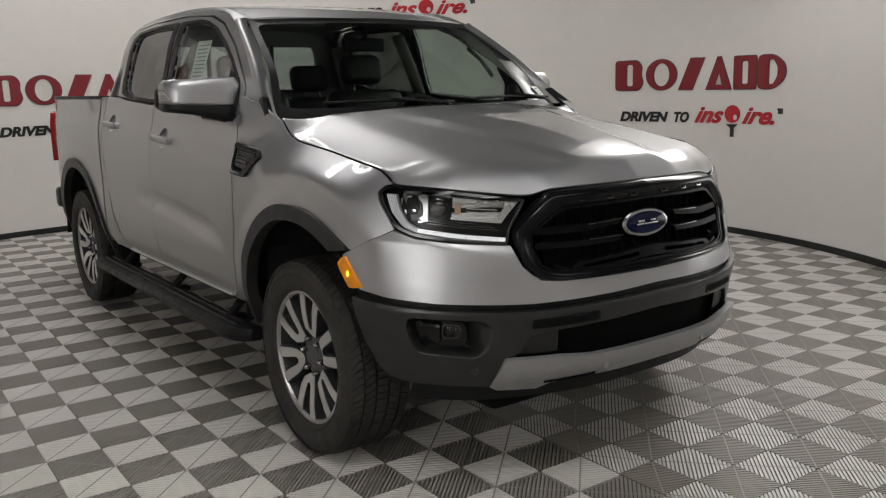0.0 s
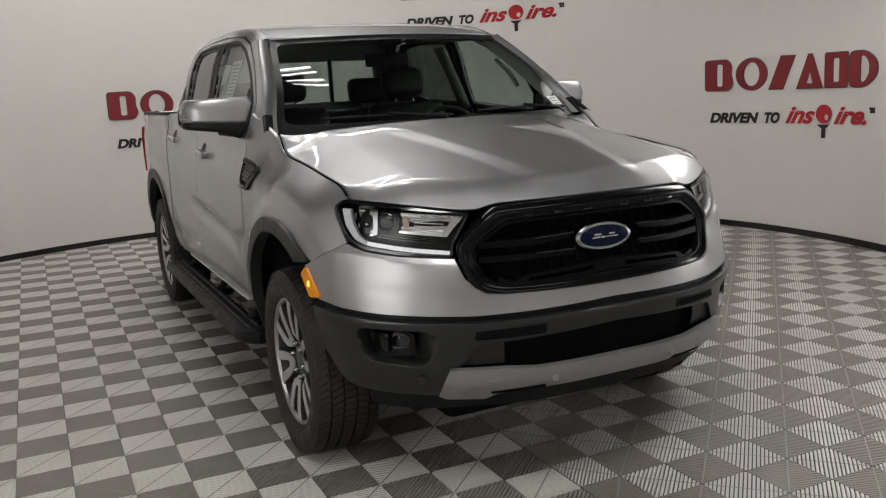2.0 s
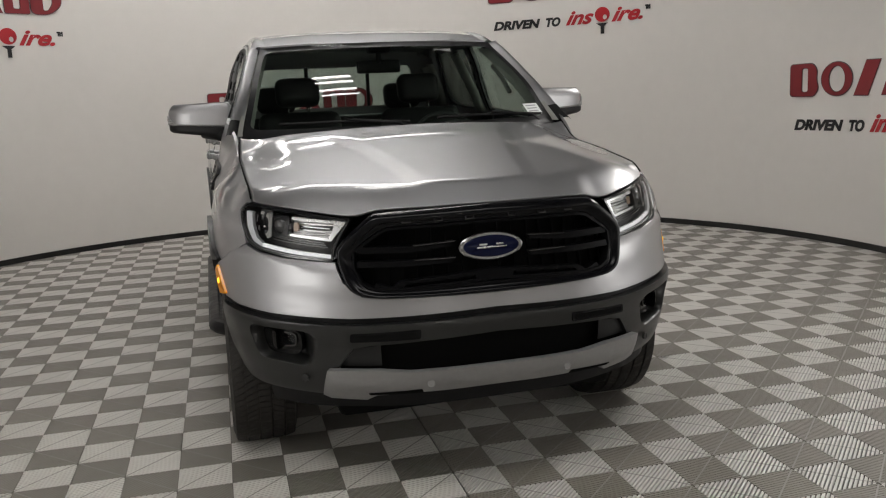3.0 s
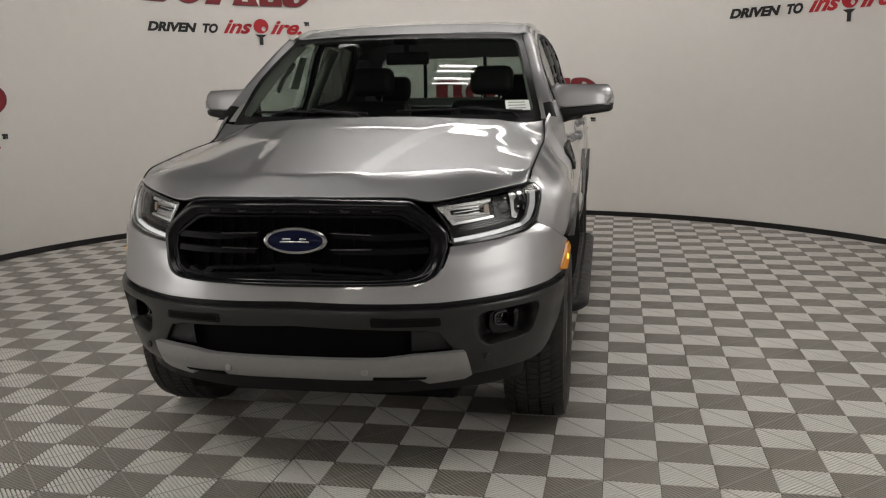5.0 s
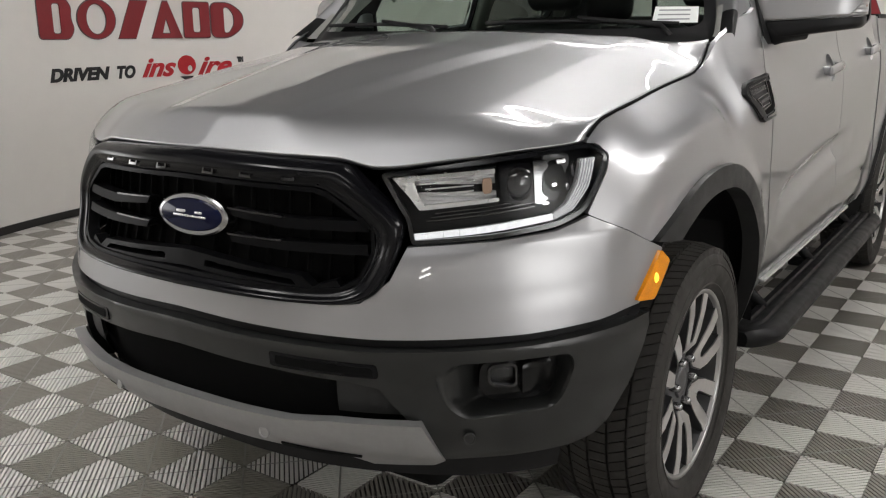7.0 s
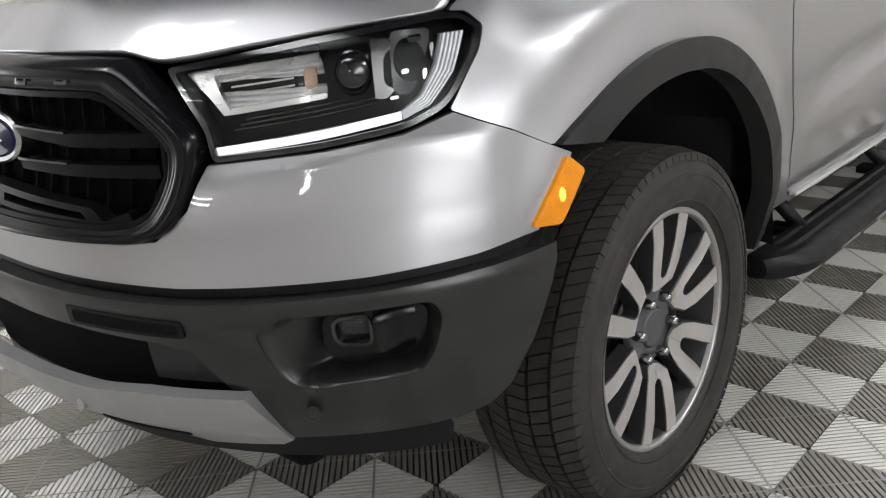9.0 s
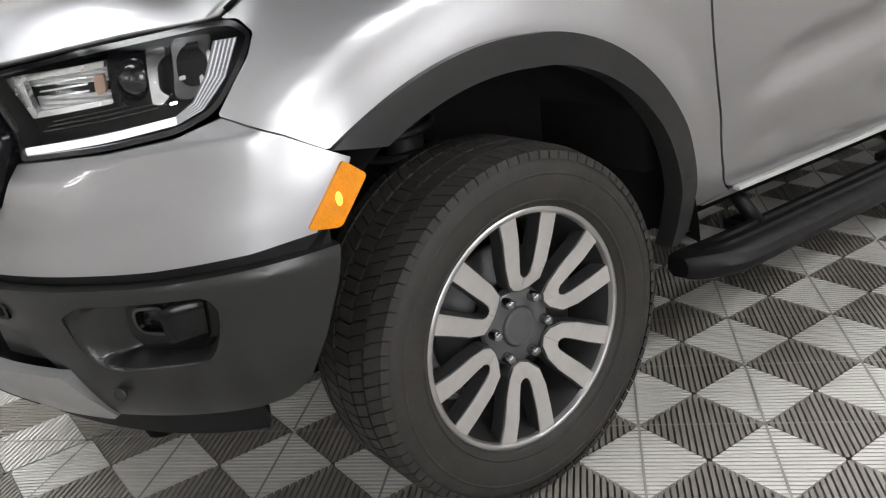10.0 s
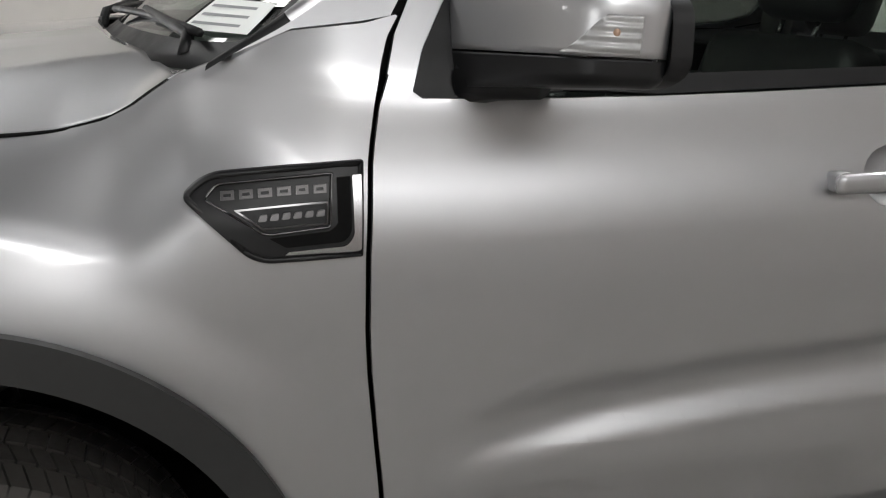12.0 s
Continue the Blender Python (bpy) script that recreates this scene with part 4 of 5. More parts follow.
for m in (False, True):
    door = part("front_door", patch(front_door, skin, .0125, mirror=m, hole=cup_line(1.498, 1.177), flange=.010), SILVER, truck)
    part("window_frame", patch(upper_f, cab_side, .05, mirror=m, hole=glass_f), SILVER, door)
    part("window_trim", patch(rounded([(.68, 1.296), (.752, 1.464), (.892, 1.555), (1.02, 1.628), (1.17, 1.705), (1.30, 1.745), (1.40, 1.760), (1.645, 1.762), (1.650, 1.338), (1.04, 1.293)], .01, 2), cab_side, .06, out=.004, mirror=m, flange=.012, hole=glass_f), BLACK, door)
    part("window_glass", patch(glass_f, cab_side, .2, out=-.012, mirror=m, flange=0), SCREEN, door)
    door2 = part("rear_door", patch(rear_door, skin, .016, mirror=m, hole=cup_line(2.385, 1.232), flange=.010), SILVER, truck)
    part("window_frame", patch(upper_r, cab_side, .05, mirror=m, hole=glass_r), SILVER, door2)
    part("window_trim", patch(rounded([(1.670, 1.350), (1.668, 1.762), (2.10, 1.768), (2.36, 1.752), (2.425, 1.705), (2.458, 1.58), (2.478, 1.46), (2.450, 1.405), (2.34, 1.380), (2.17, 1.364)], .015, 2), cab_side, .06, out=.004, mirror=m, flange=.012, hole=glass_r), BLACK, door2)
    part("window_glass", patch(glass_r, cab_side, .2, out=-.012, mirror=m, flange=0), PRIVACY, door2)
    for d, s0, z0 in ((door, 1.498, 1.177), (door2, 2.385, 1.232)):
        bm = bmesh.new()
        base = skin(s0, z0)
        tl = Matrix.Translation(base) @ Euler((radians(3.5), 0, 0)).to_matrix().to_4x4()
        slab(bm, .014, .036, -.155, .085, -.018, .018, .012, tl, 3)
        slab(bm, -.01, .022, -.150, -.115, -.016, .016, .006, tl)
        slab(bm, -.01, .022, .065, .090, -.014, .014, .006, tl)
        if m:
            flip(bm)
        part("door_handle", bm, SILVER, d)
        part("handle_cup", patch(cup_line(s0, z0, 1.02), lambda s, z, out=0: skin(s, z, out - .001 - .034 * max(0, 1 - ((s - s0 + .018) / .062) ** 2 - ((z - z0) / .053) ** 2) ** .5), .008, mirror=m, flange=0), SILVER, d)
    # sill below the doors and the cab pillar band
    part("rocker_sill", patch([(.60, .49), (.70, .503), (2.28, .503), (2.38, .53), (2.475, .66), (2.57, 1.0), (2.575, 1.20), (2.552, 1.385), (2.625, 1.385), (2.625, .55), (2.56, .486), (.60, .486)], skin, .05, out=-.003, mirror=m), SILVER, truck)
    # strip stands for the light caught along the rocker's upper edge
    part("sill_strip", patch([(.715, .5095), (2.235, .5095), (2.235, .4985), (.715, .4985)], lambda s, z, out=0: skin(s, .515, out) + Vector((0, 0, z - .515)), .08, out=.011, mirror=m, flange=.020), SILLGLINT, truck, "thin pale strip painted for the lit sill edge")
    band = [(.40, 1.322), (.47, 1.362), (.57, 1.432), (.71, 1.530), (.88, 1.645), (1.02, 1.727), (1.12, 1.766), (1.30, 1.797), (1.7, 1.806), (2.2, 1.803), (2.44, 1.785), (2.55, 1.73), (2.595, 1.62), (2.62, 1.50), (2.625, 1.388)]
    inner = [(2.543, 1.388), (2.558, 1.482), (2.538, 1.606), (2.487, 1.726), (2.385, 1.778), (2.12, 1.794), (1.66, 1.794), (1.29, 1.773), (1.13, 1.729), (.922, 1.621), (.772, 1.519), (.646, 1.430), (.620, 1.384), (.58, 1.3745), (.48, 1.3585)]
    part("cab_frame", patch(band + inner, cab_side, .05, mirror=m, flange=.03), SILVER, truck)

# windscreen, its pillars and the roof
edge_y = curve([(1.29, .352), (1.40, .490), (1.54, .690), (1.665, .888), (1.722, .985)])
edge_x = curve([(1.29, .782), (1.40, .748), (1.54, .703), (1.665, .655), (1.722, .630)])


def screen(u, v, out=0.0):
    """u from side to side, v from the scuttle to the roof."""
    z = 1.285 + .445 * v
    a = abs(u)
    zz = z + .012 * (1 - a * a) * v
    y = edge_y(z) - (.175 - .085 * v) * (1 - a ** 2.2) - .018 * math.sin(math.pi * v) + .06 * (1 - ease(1.33, 1.52, z)) * ease(.80, 1, a)
    return Vector((u * edge_x(z), y - out * .75, zz + out * .65))


part("windshield", grid(24, 20, lambda u, v: screen(2 * u - 1, v)), SCREEN, truck, "clear raked windshield")
clear = rounded([(-.962, .09), (.962, .09), (.955, .94), (-.955, .94)], .07, 5)
part("windshield_border", patch([(-1, 0), (1, 0), (1, 1), (-1, 1)], screen, .06, out=.003, flange=0, hole=clear), BLACK, truck)
part("roof", patch(rounded([(-.63, 1.0), (0, .915), (.63, 1.0), (.625, 2.53), (.56, 2.60), (-.56, 2.60), (-.625, 2.53)], .03), roof_skin, .05, flange=.02), SILVER, truck, "silver roof")


def a_pillar(u, v, low=1.368, high=1.728):
    z = low + (high - low) * v
    p = Vector((edge_x(z) + .006, edge_y(z) + .06 * (1 - ease(1.33, 1.52, z)), z))
    y2 = curve([(1.285, .34), (1.322, .40), (1.362, .47), (1.432, .57), (1.530, .71), (1.645, .88), (1.727, 1.02), (1.766, 1.12)])(z)
    q = cab_side(y2, z)
    w = p.lerp(q, u)
    return w + Vector((.018, -.018, .012)) * math.sin(math.pi * u)


both("pillar_foot", lambda m: flip(grid(6, 6, lambda u, v: a_pillar(u, v, 1.300, 1.367))) if m else grid(6, 6, lambda u, v: a_pillar(u, v, 1.300, 1.367)), BLACK, truck)
# near-black sheet added so the panel gaps here read as shade
both("pillar_backing", lambda m: patch([(.42, 1.29), (.80, 1.29), (.84, 1.50), (.62, 1.44), (.46, 1.352)], cab_side, .05, out=-.022, mirror=m, flange=0), VOID, truck)
both("windshield_pillar", lambda m: flip(grid(8, 24, a_pillar)) if m else grid(8, 24, a_pillar), SILVER, truck)


def roof_rail(u, v):
    y = 1.0 + 1.585 * v
    z2 = curve([(1.0, 1.718), (1.02, 1.727), (1.12, 1.766), (1.30, 1.797), (1.7, 1.806), (2.2, 1.803), (2.44, 1.785), (2.55, 1.73), (2.59, 1.64)])(y)
    p, q = roof_skin(.60, y), cab_side(y, z2)
    return p.lerp(q, u) + Vector((.006, 0, .010)) * math.sin(math.pi * u)


both("roof_rail", lambda m: flip(grid(6, 30, roof_rail)) if m else grid(6, 30, roof_rail), SILVER, truck)

# cab back with the sliding window
bm = patch([(-.86, 1.0), (.86, 1.0), (.84, 1.39), (.70, 1.72), (.60, 1.79), (-.60, 1.79), (-.70, 1.72), (-.84, 1.39)],
           lambda x, z, out=0: Vector((x, 2.63 - .07 * ease(1.38, 1.8, z) + out, z)), .1, flange=.03,
           hole=rounded([(-.60, 1.40), (.60, 1.40), (.53, 1.68), (-.53, 1.68)], .03))
part("cab_back", bm, SILVER, truck)
back = part("rear_window", patch([(-.60, 1.40), (.60, 1.40), (.53, 1.68), (-.53, 1.68)], lambda x, z, out=0: Vector((x, 2.61 - .07 * ease(1.38, 1.8, z) + out, z)), .5, flange=0), TINT, truck)
for x in (-.22, .22):
    part("slider_bar", slab(bmesh.new(), x - .012, x + .012, 2.55, 2.58, 1.40, 1.69, .004), BLACK, back)

# scuttle and wipers
def scuttle(u, v):
    x = (2 * u - 1) * .79
    a = abs(x)
    y0, y1 = hood_back(a) - .03, hood_back(a) + .16
    return Vector((x, y0 + (y1 - y0) * v, 1.306 - .056 * (a / .79) ** 2 - .02 * v))


part("scuttle", grid(30, 4, scuttle, .01), BLACK, truck)
for x0, x1, lift in ((-.62, -.02, .05), (.12, .70, .05)):
    a, b = screen(x0 / .78, .11, .022), screen(x1 / .78, .09, .022)
    bm = bmesh.new()
    tube(bm, [a.lerp(b, k / 8) + Vector((0, -.004, .006 * math.sin(k / 8 * math.pi))) for k in range(9)], .007, 6)
    tube(bm, [b + Vector((-.02, -.025, -.035)), b + Vector((-.05, -.02, -.004)), a.lerp(b, .5) + Vector((0, -.012, .018))], [.012, .010, .006], 6)
    part("wiper", bm, BLACK, truck)

# wing badges behind the front wheels
vent = rounded([(.330, 1.140), (.350, 1.160), (.374, 1.171), (.573, 1.191), (.571, 1.062), (.492, 1.057), (.438, 1.055), (.415, 1.063)], [.012, .012, .012, .003, .003, .02, .012, .012])
field = rounded([(.358, 1.138), (.376, 1.158), (.530, 1.174), (.526, 1.102), (.438, 1.092)], [.008, .008, .003, .006, .008])
panel = rounded([(.396, 1.126), (.523, 1.137), (.522, 1.106), (.434, 1.100)], .003, 2)
slit = rounded([(.535, 1.168), (.554, 1.170), (.555, 1.096), (.545, 1.083), (.465, 1.076), (.442, 1.089), (.525, 1.098), (.535, 1.107)], [.002, .002, .008, .008, .004, .003, .006, .004])
blade = rounded([(.556, 1.172), (.569, 1.173), (.568, 1.072), (.560, 1.070), (.462, 1.0665), (.468, 1.071), (.548, 1.0775), (.558, 1.092)], [.002, .002, .003, .006, .002, .002, .008, .006])
LETTERS = (.0175, .0175, .0185, .0185, .0165, .0175)
for m in (False, True):
    v = part("wing_vent", patch(vent, skin, .010, out=.010, mirror=m, flange=.014, hole=field), VENT, truck, "dark wing vent with a nameplate")
    bm = bmesh.new()
    loop = shrink(vent, .004)
    tube(bm, [skin(a, b, .009) for a, b in loop + loop[:1]], .0045, 8)
    part("vent_rim", flip(bm) if m else bm, VENT, v)
    bm = bmesh.new()
    loop = shrink(field, .001)
    tube(bm, [skin(a, b, .0095) for a, b in loop + loop[:1]], .0022, 6)
    part("field_rim", flip(bm) if m else bm, GLOSSBLACK, v)
    part("vent_field", patch(field, skin, .010, out=.0065, mirror=m, flange=.0), VENT, v)
    part("vent_slit", patch(slit, skin, .010, out=.0108, mirror=m, flange=.003), VOID, v)
    part("vent_blade", patch(blade, skin, .010, out=.0135, mirror=m, flange=.006), NUT, v)
    part("nameplate_panel", patch(panel, skin, .010, out=.0095, mirror=m, flange=.004, hole=shrink(panel, .0025)), GLOSSBLACK, v)
    part("panel_field", patch(shrink(panel, .002), skin, .012, out=.0085, mirror=m, flange=0), BLACK, v)
    at = .381
    for k, w in enumerate(LETTERS):
        # name marks as open frames that rise with the panel
        z = 1.1370 + .075 * (at - .381)
        frame_line = [(at, z), (at + w, z + .0014), (at + w, z + .0124), (at, z + .0110)]
        core = [(at + .0036, z + .0036), (at + w - .0036, z + .0047), (at + w - .0036, z + .0090), (at + .0036, z + .0077)]
        part("nameplate_mark", patch(frame_line, skin, .012, out=.0088, mirror=m, flange=.003, hole=core), NAMEPLATE, v)
        at += w + .0068
    for k in range(6):
        a = .428 + .0155 * k
        z = 1.1105 + .078 * (a - .428)
        part("nameplate_bar", patch(rounded([(a, z), (a + .0115, z + .001), (a + .0125, z + .0095), (a + .003, z + .0085)], .002, 2), skin, .012, out=.0105, mirror=m, flange=.003), NAMEPLATE, v)

# mirrors
for m in (False, True):
    def shape(bm, low, high, taper, bulge):
        """A rounded block between the heights low(x) and high(x)."""
        nz, nr = 12, 40
        rows = []
        for j in range(nz + 1):
            w = j / nz
            f = (1 - taper * max(0, (w - .45) / .55) ** 2.6) * (1 - bulge * max(0, (.5 - w) / .5) ** 2.4)
            row = []
            for k in range(nr):
                a = 2 * math.pi * k / nr
                c, s = math.cos(a), math.sin(a)
                q = (abs(c) ** 4 + abs(s) ** 4) ** (-1 / 4)
                x = .955 + .160 * q * c * f
                row.append(bm.verts.new((x, .808 + .075 * q * s * f + .045 * q * c, low(x) * (1 - w) + high(x) * w)))
            rows.append(row)
        for j in range(nz):
            for k in range(nr):
                bm.faces.new((rows[j][k], rows[j][(k + 1) % nr], rows[j + 1][(k + 1) % nr], rows[j + 1][k]))
        bm.faces.new(rows[0][::-1])
        bm.faces.new(rows[-1])
        return sharp(bm, 60)
    split_z = lambda x: 1.353 + .06 * (x - .992)
    bm = shape(bmesh.new(), split_z, lambda x: 1.462 - .02 * (x - .992), .17, 0)
    mirror = part("side_mirror", flip(bm) if m else bm, SILVER, truck, "silver door mirror with a black lower half")
    bm = shape(bmesh.new(), lambda x: 1.309 + .13 * (x - .992), lambda x: split_z(x) - .003, 0, .10)
    part("mirror_base", flip(bm) if m else bm, VENT, mirror)
    bm = bmesh.new()
    tube(bm, [(.85, .735, 1.300), (.89, .765, 1.308), (.95, .805, 1.315)], [.040, .034, .030], 12, .9)
    part("mirror_arm", flip(bm) if m else bm, VENT, mirror)
    bm = patch(rounded([(.643, 1.263), (.800, 1.290), (.86, 1.500), (.745, 1.462), (.700, 1.411), (.664, 1.340)], .008), cab_side, .05, out=.006, flange=.02)
    part("mirror_sail", flip(bm) if m else bm, BLACK, mirror)
    ring_out = rounded([(.800, 1.300), (.815, 1.440), (.86, 1.464), (1.06, 1.458), (1.112, 1.430), (1.120, 1.345), (1.085, 1.322), (.86, 1.292)], [.02, .03, .03, .04, .03, .03, .03, .02], 4)
    rim_y = lambda x, z, out=0.0: Vector((x, .872 + .28 * (x - .955) + out, z))
    bm = patch(ring_out, rim_y, .05, out=.012, flange=.030, hole=shrink(ring_out, .014))
    part("mirror_rim", flip(bm) if m else bm, VENT, mirror)

    def ind(u, w):
        a = radians(-50 + 52 * u)
        c, s = math.cos(a), math.sin(a)
        q = (abs(c) ** 4 + abs(s) ** 4) ** (-1 / 4)
        x = .955 + .1615 * q * c
        return Vector((x, .808 + .0765 * q * s + .045 * q * c, split_z(x) + .003 + .046 * w * ease(-.05, .45, u)))
    bm = grid(20, 6, ind, -.004)
    lens = part("mirror_indicator", flip(bm) if m else bm, INDICATOR, mirror, "clear ribbed mirror indicator")
    bm = bmesh.new()
    bmesh.ops.create_icosphere(bm, subdivisions=2, radius=.007)
    for v in bm.verts:
        v.co = ind(.55, .55) + v.co * .9
    part("indicator_bulb", flip(bm) if m else bm, BULBOFF, lens)
    bm = grid(14, 8, lambda u, w: Vector((.850 + .215 * u, .869 + .09 * (u - .5), 1.335 + .082 * w)), -.004)
    part("mirror_glass", flip(bm) if m else bm, CHROME, mirror)

# cargo bed
bed_side = [(2.635, .50), (2.640, 1.380), (4.36, 1.380), (4.38, 1.25), (4.38, .62)] + [(3.221 + s, z) for s, z in arc(0, ARCH_Z, ARCH_R - .012, 16, 169, 26)]
for m in (False, True):
    side = part("bed_side", patch(bed_side, skin, .04, mirror=m), SILVER, truck, "silver cargo bed side")
    part("bed_rail_cap", patch([(2.64, 1.372), (2.64, 1.392), (4.36, 1.392), (4.36, 1.372)], skin, .08, out=.004, mirror=m, flange=.07), BLACK, side)
    part("tail_lamp", patch(rounded([(4.03, 1.275), (4.375, 1.28), (4.375, .90), (4.12, .915)], .02), skin, .04, out=.030, mirror=m, flange=.035), RED, side, "red tail lamp")
bm = bmesh.new()
slab(bm, -.76, .76, 4.36, 4.41, .62, 1.385, .015)
part("tailgate", bm, SILVER, truck)
bm = bmesh.new()
slab(bm, -.80, .80, 2.645, 2.69, .75, 1.385, .01)
slab(bm, -.80, .80, 2.65, 4.36, .75, .80)
part("bed_liner", bm, BLACK, truck)
bm = bmesh.new()
slab(bm, -.82, .82, 4.40, 4.52, .52, .68, .03)
part("rear_bumper", bm, BUMPER, truck)

# running boards
for m in (False, True):
    bm = bmesh.new()
    sect = [(.862, .345), (.862, .376), (.872, .388), (.892, .390), (.898, .382), (.908, .382), (.914, .391), (.934, .391), (.940, .383), (.950, .383), (.956, .391),
            (.982, .389), (1.000, .380), (1.010, .364), (1.006, .346), (.990, .332), (.90, .328)]
    ys = [.497, .503, .517, .545, .58, .62, .70, 2.66, 2.72, 2.735, 2.745]
    scale = [.80, .92, .98, 1, 1, 1, 1, 1, 1, .95, .86]
    wide = [.42, .48, .58, .74, .90, 1, 1, 1, .9, .7, .5]
    flat_top = [1, 1, 1, 1, 1, .6, 0, 0, 1, 1, 1]
    rows = [[bm.verts.new((.862 + (x - .862) * q, y, .362 + ((.390 if w * (z > .379) * (x < .985) else z) * w + z * (1 - w) - .362) * k)) for x, z in sect] for y, k, q, w in zip(ys, scale, wide, flat_top)]
    for i in range(len(rows) - 1):
        for k in range(len(sect)):
            bm.faces.new((rows[i][k], rows[i + 1][k], rows[i + 1][(k + 1) % len(sect)], rows[i][(k + 1) % len(sect)]))
    bm.faces.new(rows[0])
    bm.faces.new(rows[-1][::-1])
    bmesh.ops.recalc_face_normals(bm, faces=bm.faces[:])
    sharp(bm, 30)
    step = part("running_board", flip(bm) if m else bm, BLACK, truck, "black ribbed running board")
    for y in (.83, 1.60, 2.45):
        bm = bmesh.new()
        tube(bm, [(.74, y, .47), (.82, y, .44), (.89, y, .372)], [.022, .022, .020], 8)
        slab(bm, .80, .93, y - .035, y + .035, .352, .378, .006)
        part("step_bracket", flip(bm) if m else bm, BLACK, step)

# wheels, built once about the x axis with the outer face at +x, then repeated
R_TYRE, R_RIM = .386, .232


def tyre_mesh():
    bm = bmesh.new()
    prof = [(.098, .256), (.108, .261), (.118, .270), (.127, .292), (.132, .318), (.130, .342), (.122, .360), (.112, .370), (.104, .3745),
            (-.104, .3745), (-.112, .370), (-.122, .360), (-.130, .342), (-.132, .318), (-.127, .292), (-.118, .270), (-.108, .261), (-.098, .256)]
    lathe(bm, prof, 96)
    bmesh.ops.recalc_face_normals(bm, faces=bm.faces[:])
    # raised side rings
    for r in (.278, .332):
        lathe(bm, [(.121 + (r - .262) * .145, r - .003), (.1225 + (r - .262) * .145, r - .001), (.1225 + (r - .262) * .145, r + .001), (.121 + (r - .262) * .145, r + .003)], 96)
    bmesh.ops.recalc_face_normals(bm, faces=bm.faces[:])
    return sharp(bm, 35)


def tread_mesh():
    bm = bmesh.new()
    # tread blocks in five ribs
    n = 86
    ribs = [(-.120, -.080, .5), (-.072, -.030, .2), (-.022, .022, 0.0), (.030, .072, -.2), (.080, .120, -.5)]
    for a, b, lean in ribs:
        shoulder = abs(a + b) > .15
        for k in range(n):
            t0 = 2 * math.pi * (k + (.5 if a > 0 else 0)) / n
            t1 = t0 + 2 * math.pi / n * (.87 if shoulder else .86)
            sk = 2 * math.pi / n * .7
            rows = []
            for x, e in ((a, -1), (b, 1)):
                drop = .0
                if shoulder and abs(x) > .1:
                    drop = .010
                for t in (t0, t1):
                    tt = t + sk * e * (lean if shoulder else lean * 2.2)
                    rows.append((x, tt, R_TYRE - drop))
            top = [bm.verts.new((x, r * math.cos(t), r * math.sin(t))) for x, t, r in (rows[0], rows[1], rows[3], rows[2])]
            low = [bm.verts.new((x, .372 * math.cos(t), .372 * math.sin(t))) for x, t, r in (rows[0], rows[1], rows[3], rows[2])]
            bm.faces.new(top)
            for i in range(4):
                bm.faces.new((low[i], low[(i + 1) % 4], top[(i + 1) % 4], top[i]))
            if shoulder:
                # lug running down over the shoulder
                e = 1 if b > 0 else -1
                x1, x2 = .120 * e, .1235 * e
                o0, o1 = (rows[2], rows[3]) if e > 0 else (rows[0], rows[1])
                q = [bm.verts.new((x1 + .0012 * e, (R_TYRE - .010) * math.cos(t), (R_TYRE - .010) * math.sin(t))) for t in (o0[1], o1[1])]
                q += [bm.verts.new((x2 + .0015 * e, .3595 * math.cos(t), .3595 * math.sin(t))) for t in (o1[1], o0[1])]
                bm.faces.new(q)
    bmesh.ops.recalc_face_normals(bm, faces=bm.faces[:])
    return sharp(bm, 35)


def wheel_parts():
    out = []
    bm = bmesh.new()
    lathe(bm, [(.098, .262), (.106, .262), (.108, .258), (.104, .252), (.092, .245), (.03, .222), (-.09, .220), (-.10, .248)], 72)
    out.append(("wheel", sharp(bm, 30), BARREL, "dark alloy wheel with machined twin spokes"))
    out.append(("tyre", tyre_mesh(), RUBBER, "black road tyre with a blocky tread"))
    out.append(("tread", tread_mesh(), RUBBER, "stuff"))
    bm = bmesh.new()
    lathe(bm, [(.098, .2470), (.1085, .2500), (.1115, .2520), (.1120, .2600), (.1085, .2630)], 72)
    out.append(("rim_edge", sharp(bm, 30), RIMLIP, ""))
    bm = bmesh.new()
    lathe(bm, [(.056, .088), (.068, .085), (.072, .078), (.073, .05), (.074, .045)], 48)
    out.append(("hub_plate", sharp(bm, 30), HUBGREY, ""))
    bm = bmesh.new()
    lathe(bm, [(.070, .043), (.078, .042), (.081, .038), (.079, .034), (.080, .030), (.082, .012), (.082, 0)], 36)
    out.append(("centre_cap", sharp(bm, 30), HUBGREY, "dark grey centre cap"))

    def spot(u, v, x):
        return (x, u, v)
    for k in range(6):
        base = 60 * k + 90
        for half in (-1, 1):
            def pt(r, off):
                a = radians(base)
                r += .0105 * ease(.13, .235, r)
                return (r * math.cos(a) - off * math.sin(a), r * math.sin(a) + off * math.cos(a))
            poly = [pt(.076, 0), pt(.081, half * .022), pt(.100, half * .044), pt(.140, half * .058), pt(.190, half * .069), pt(.236, half * .081),
                    pt(.240, half * .033), pt(.190, half * .0235), pt(.140, half * .0155), pt(.122, half * .0115), pt(.113, half * .006), pt(.111, 0)]
            for name, x_in, x_out, grow, material in (("spoke", .056, .090, 1.0, ALLOYDARK), ("spoke_face", .0905, .0930, .90, ALLOY)):
                pl = poly
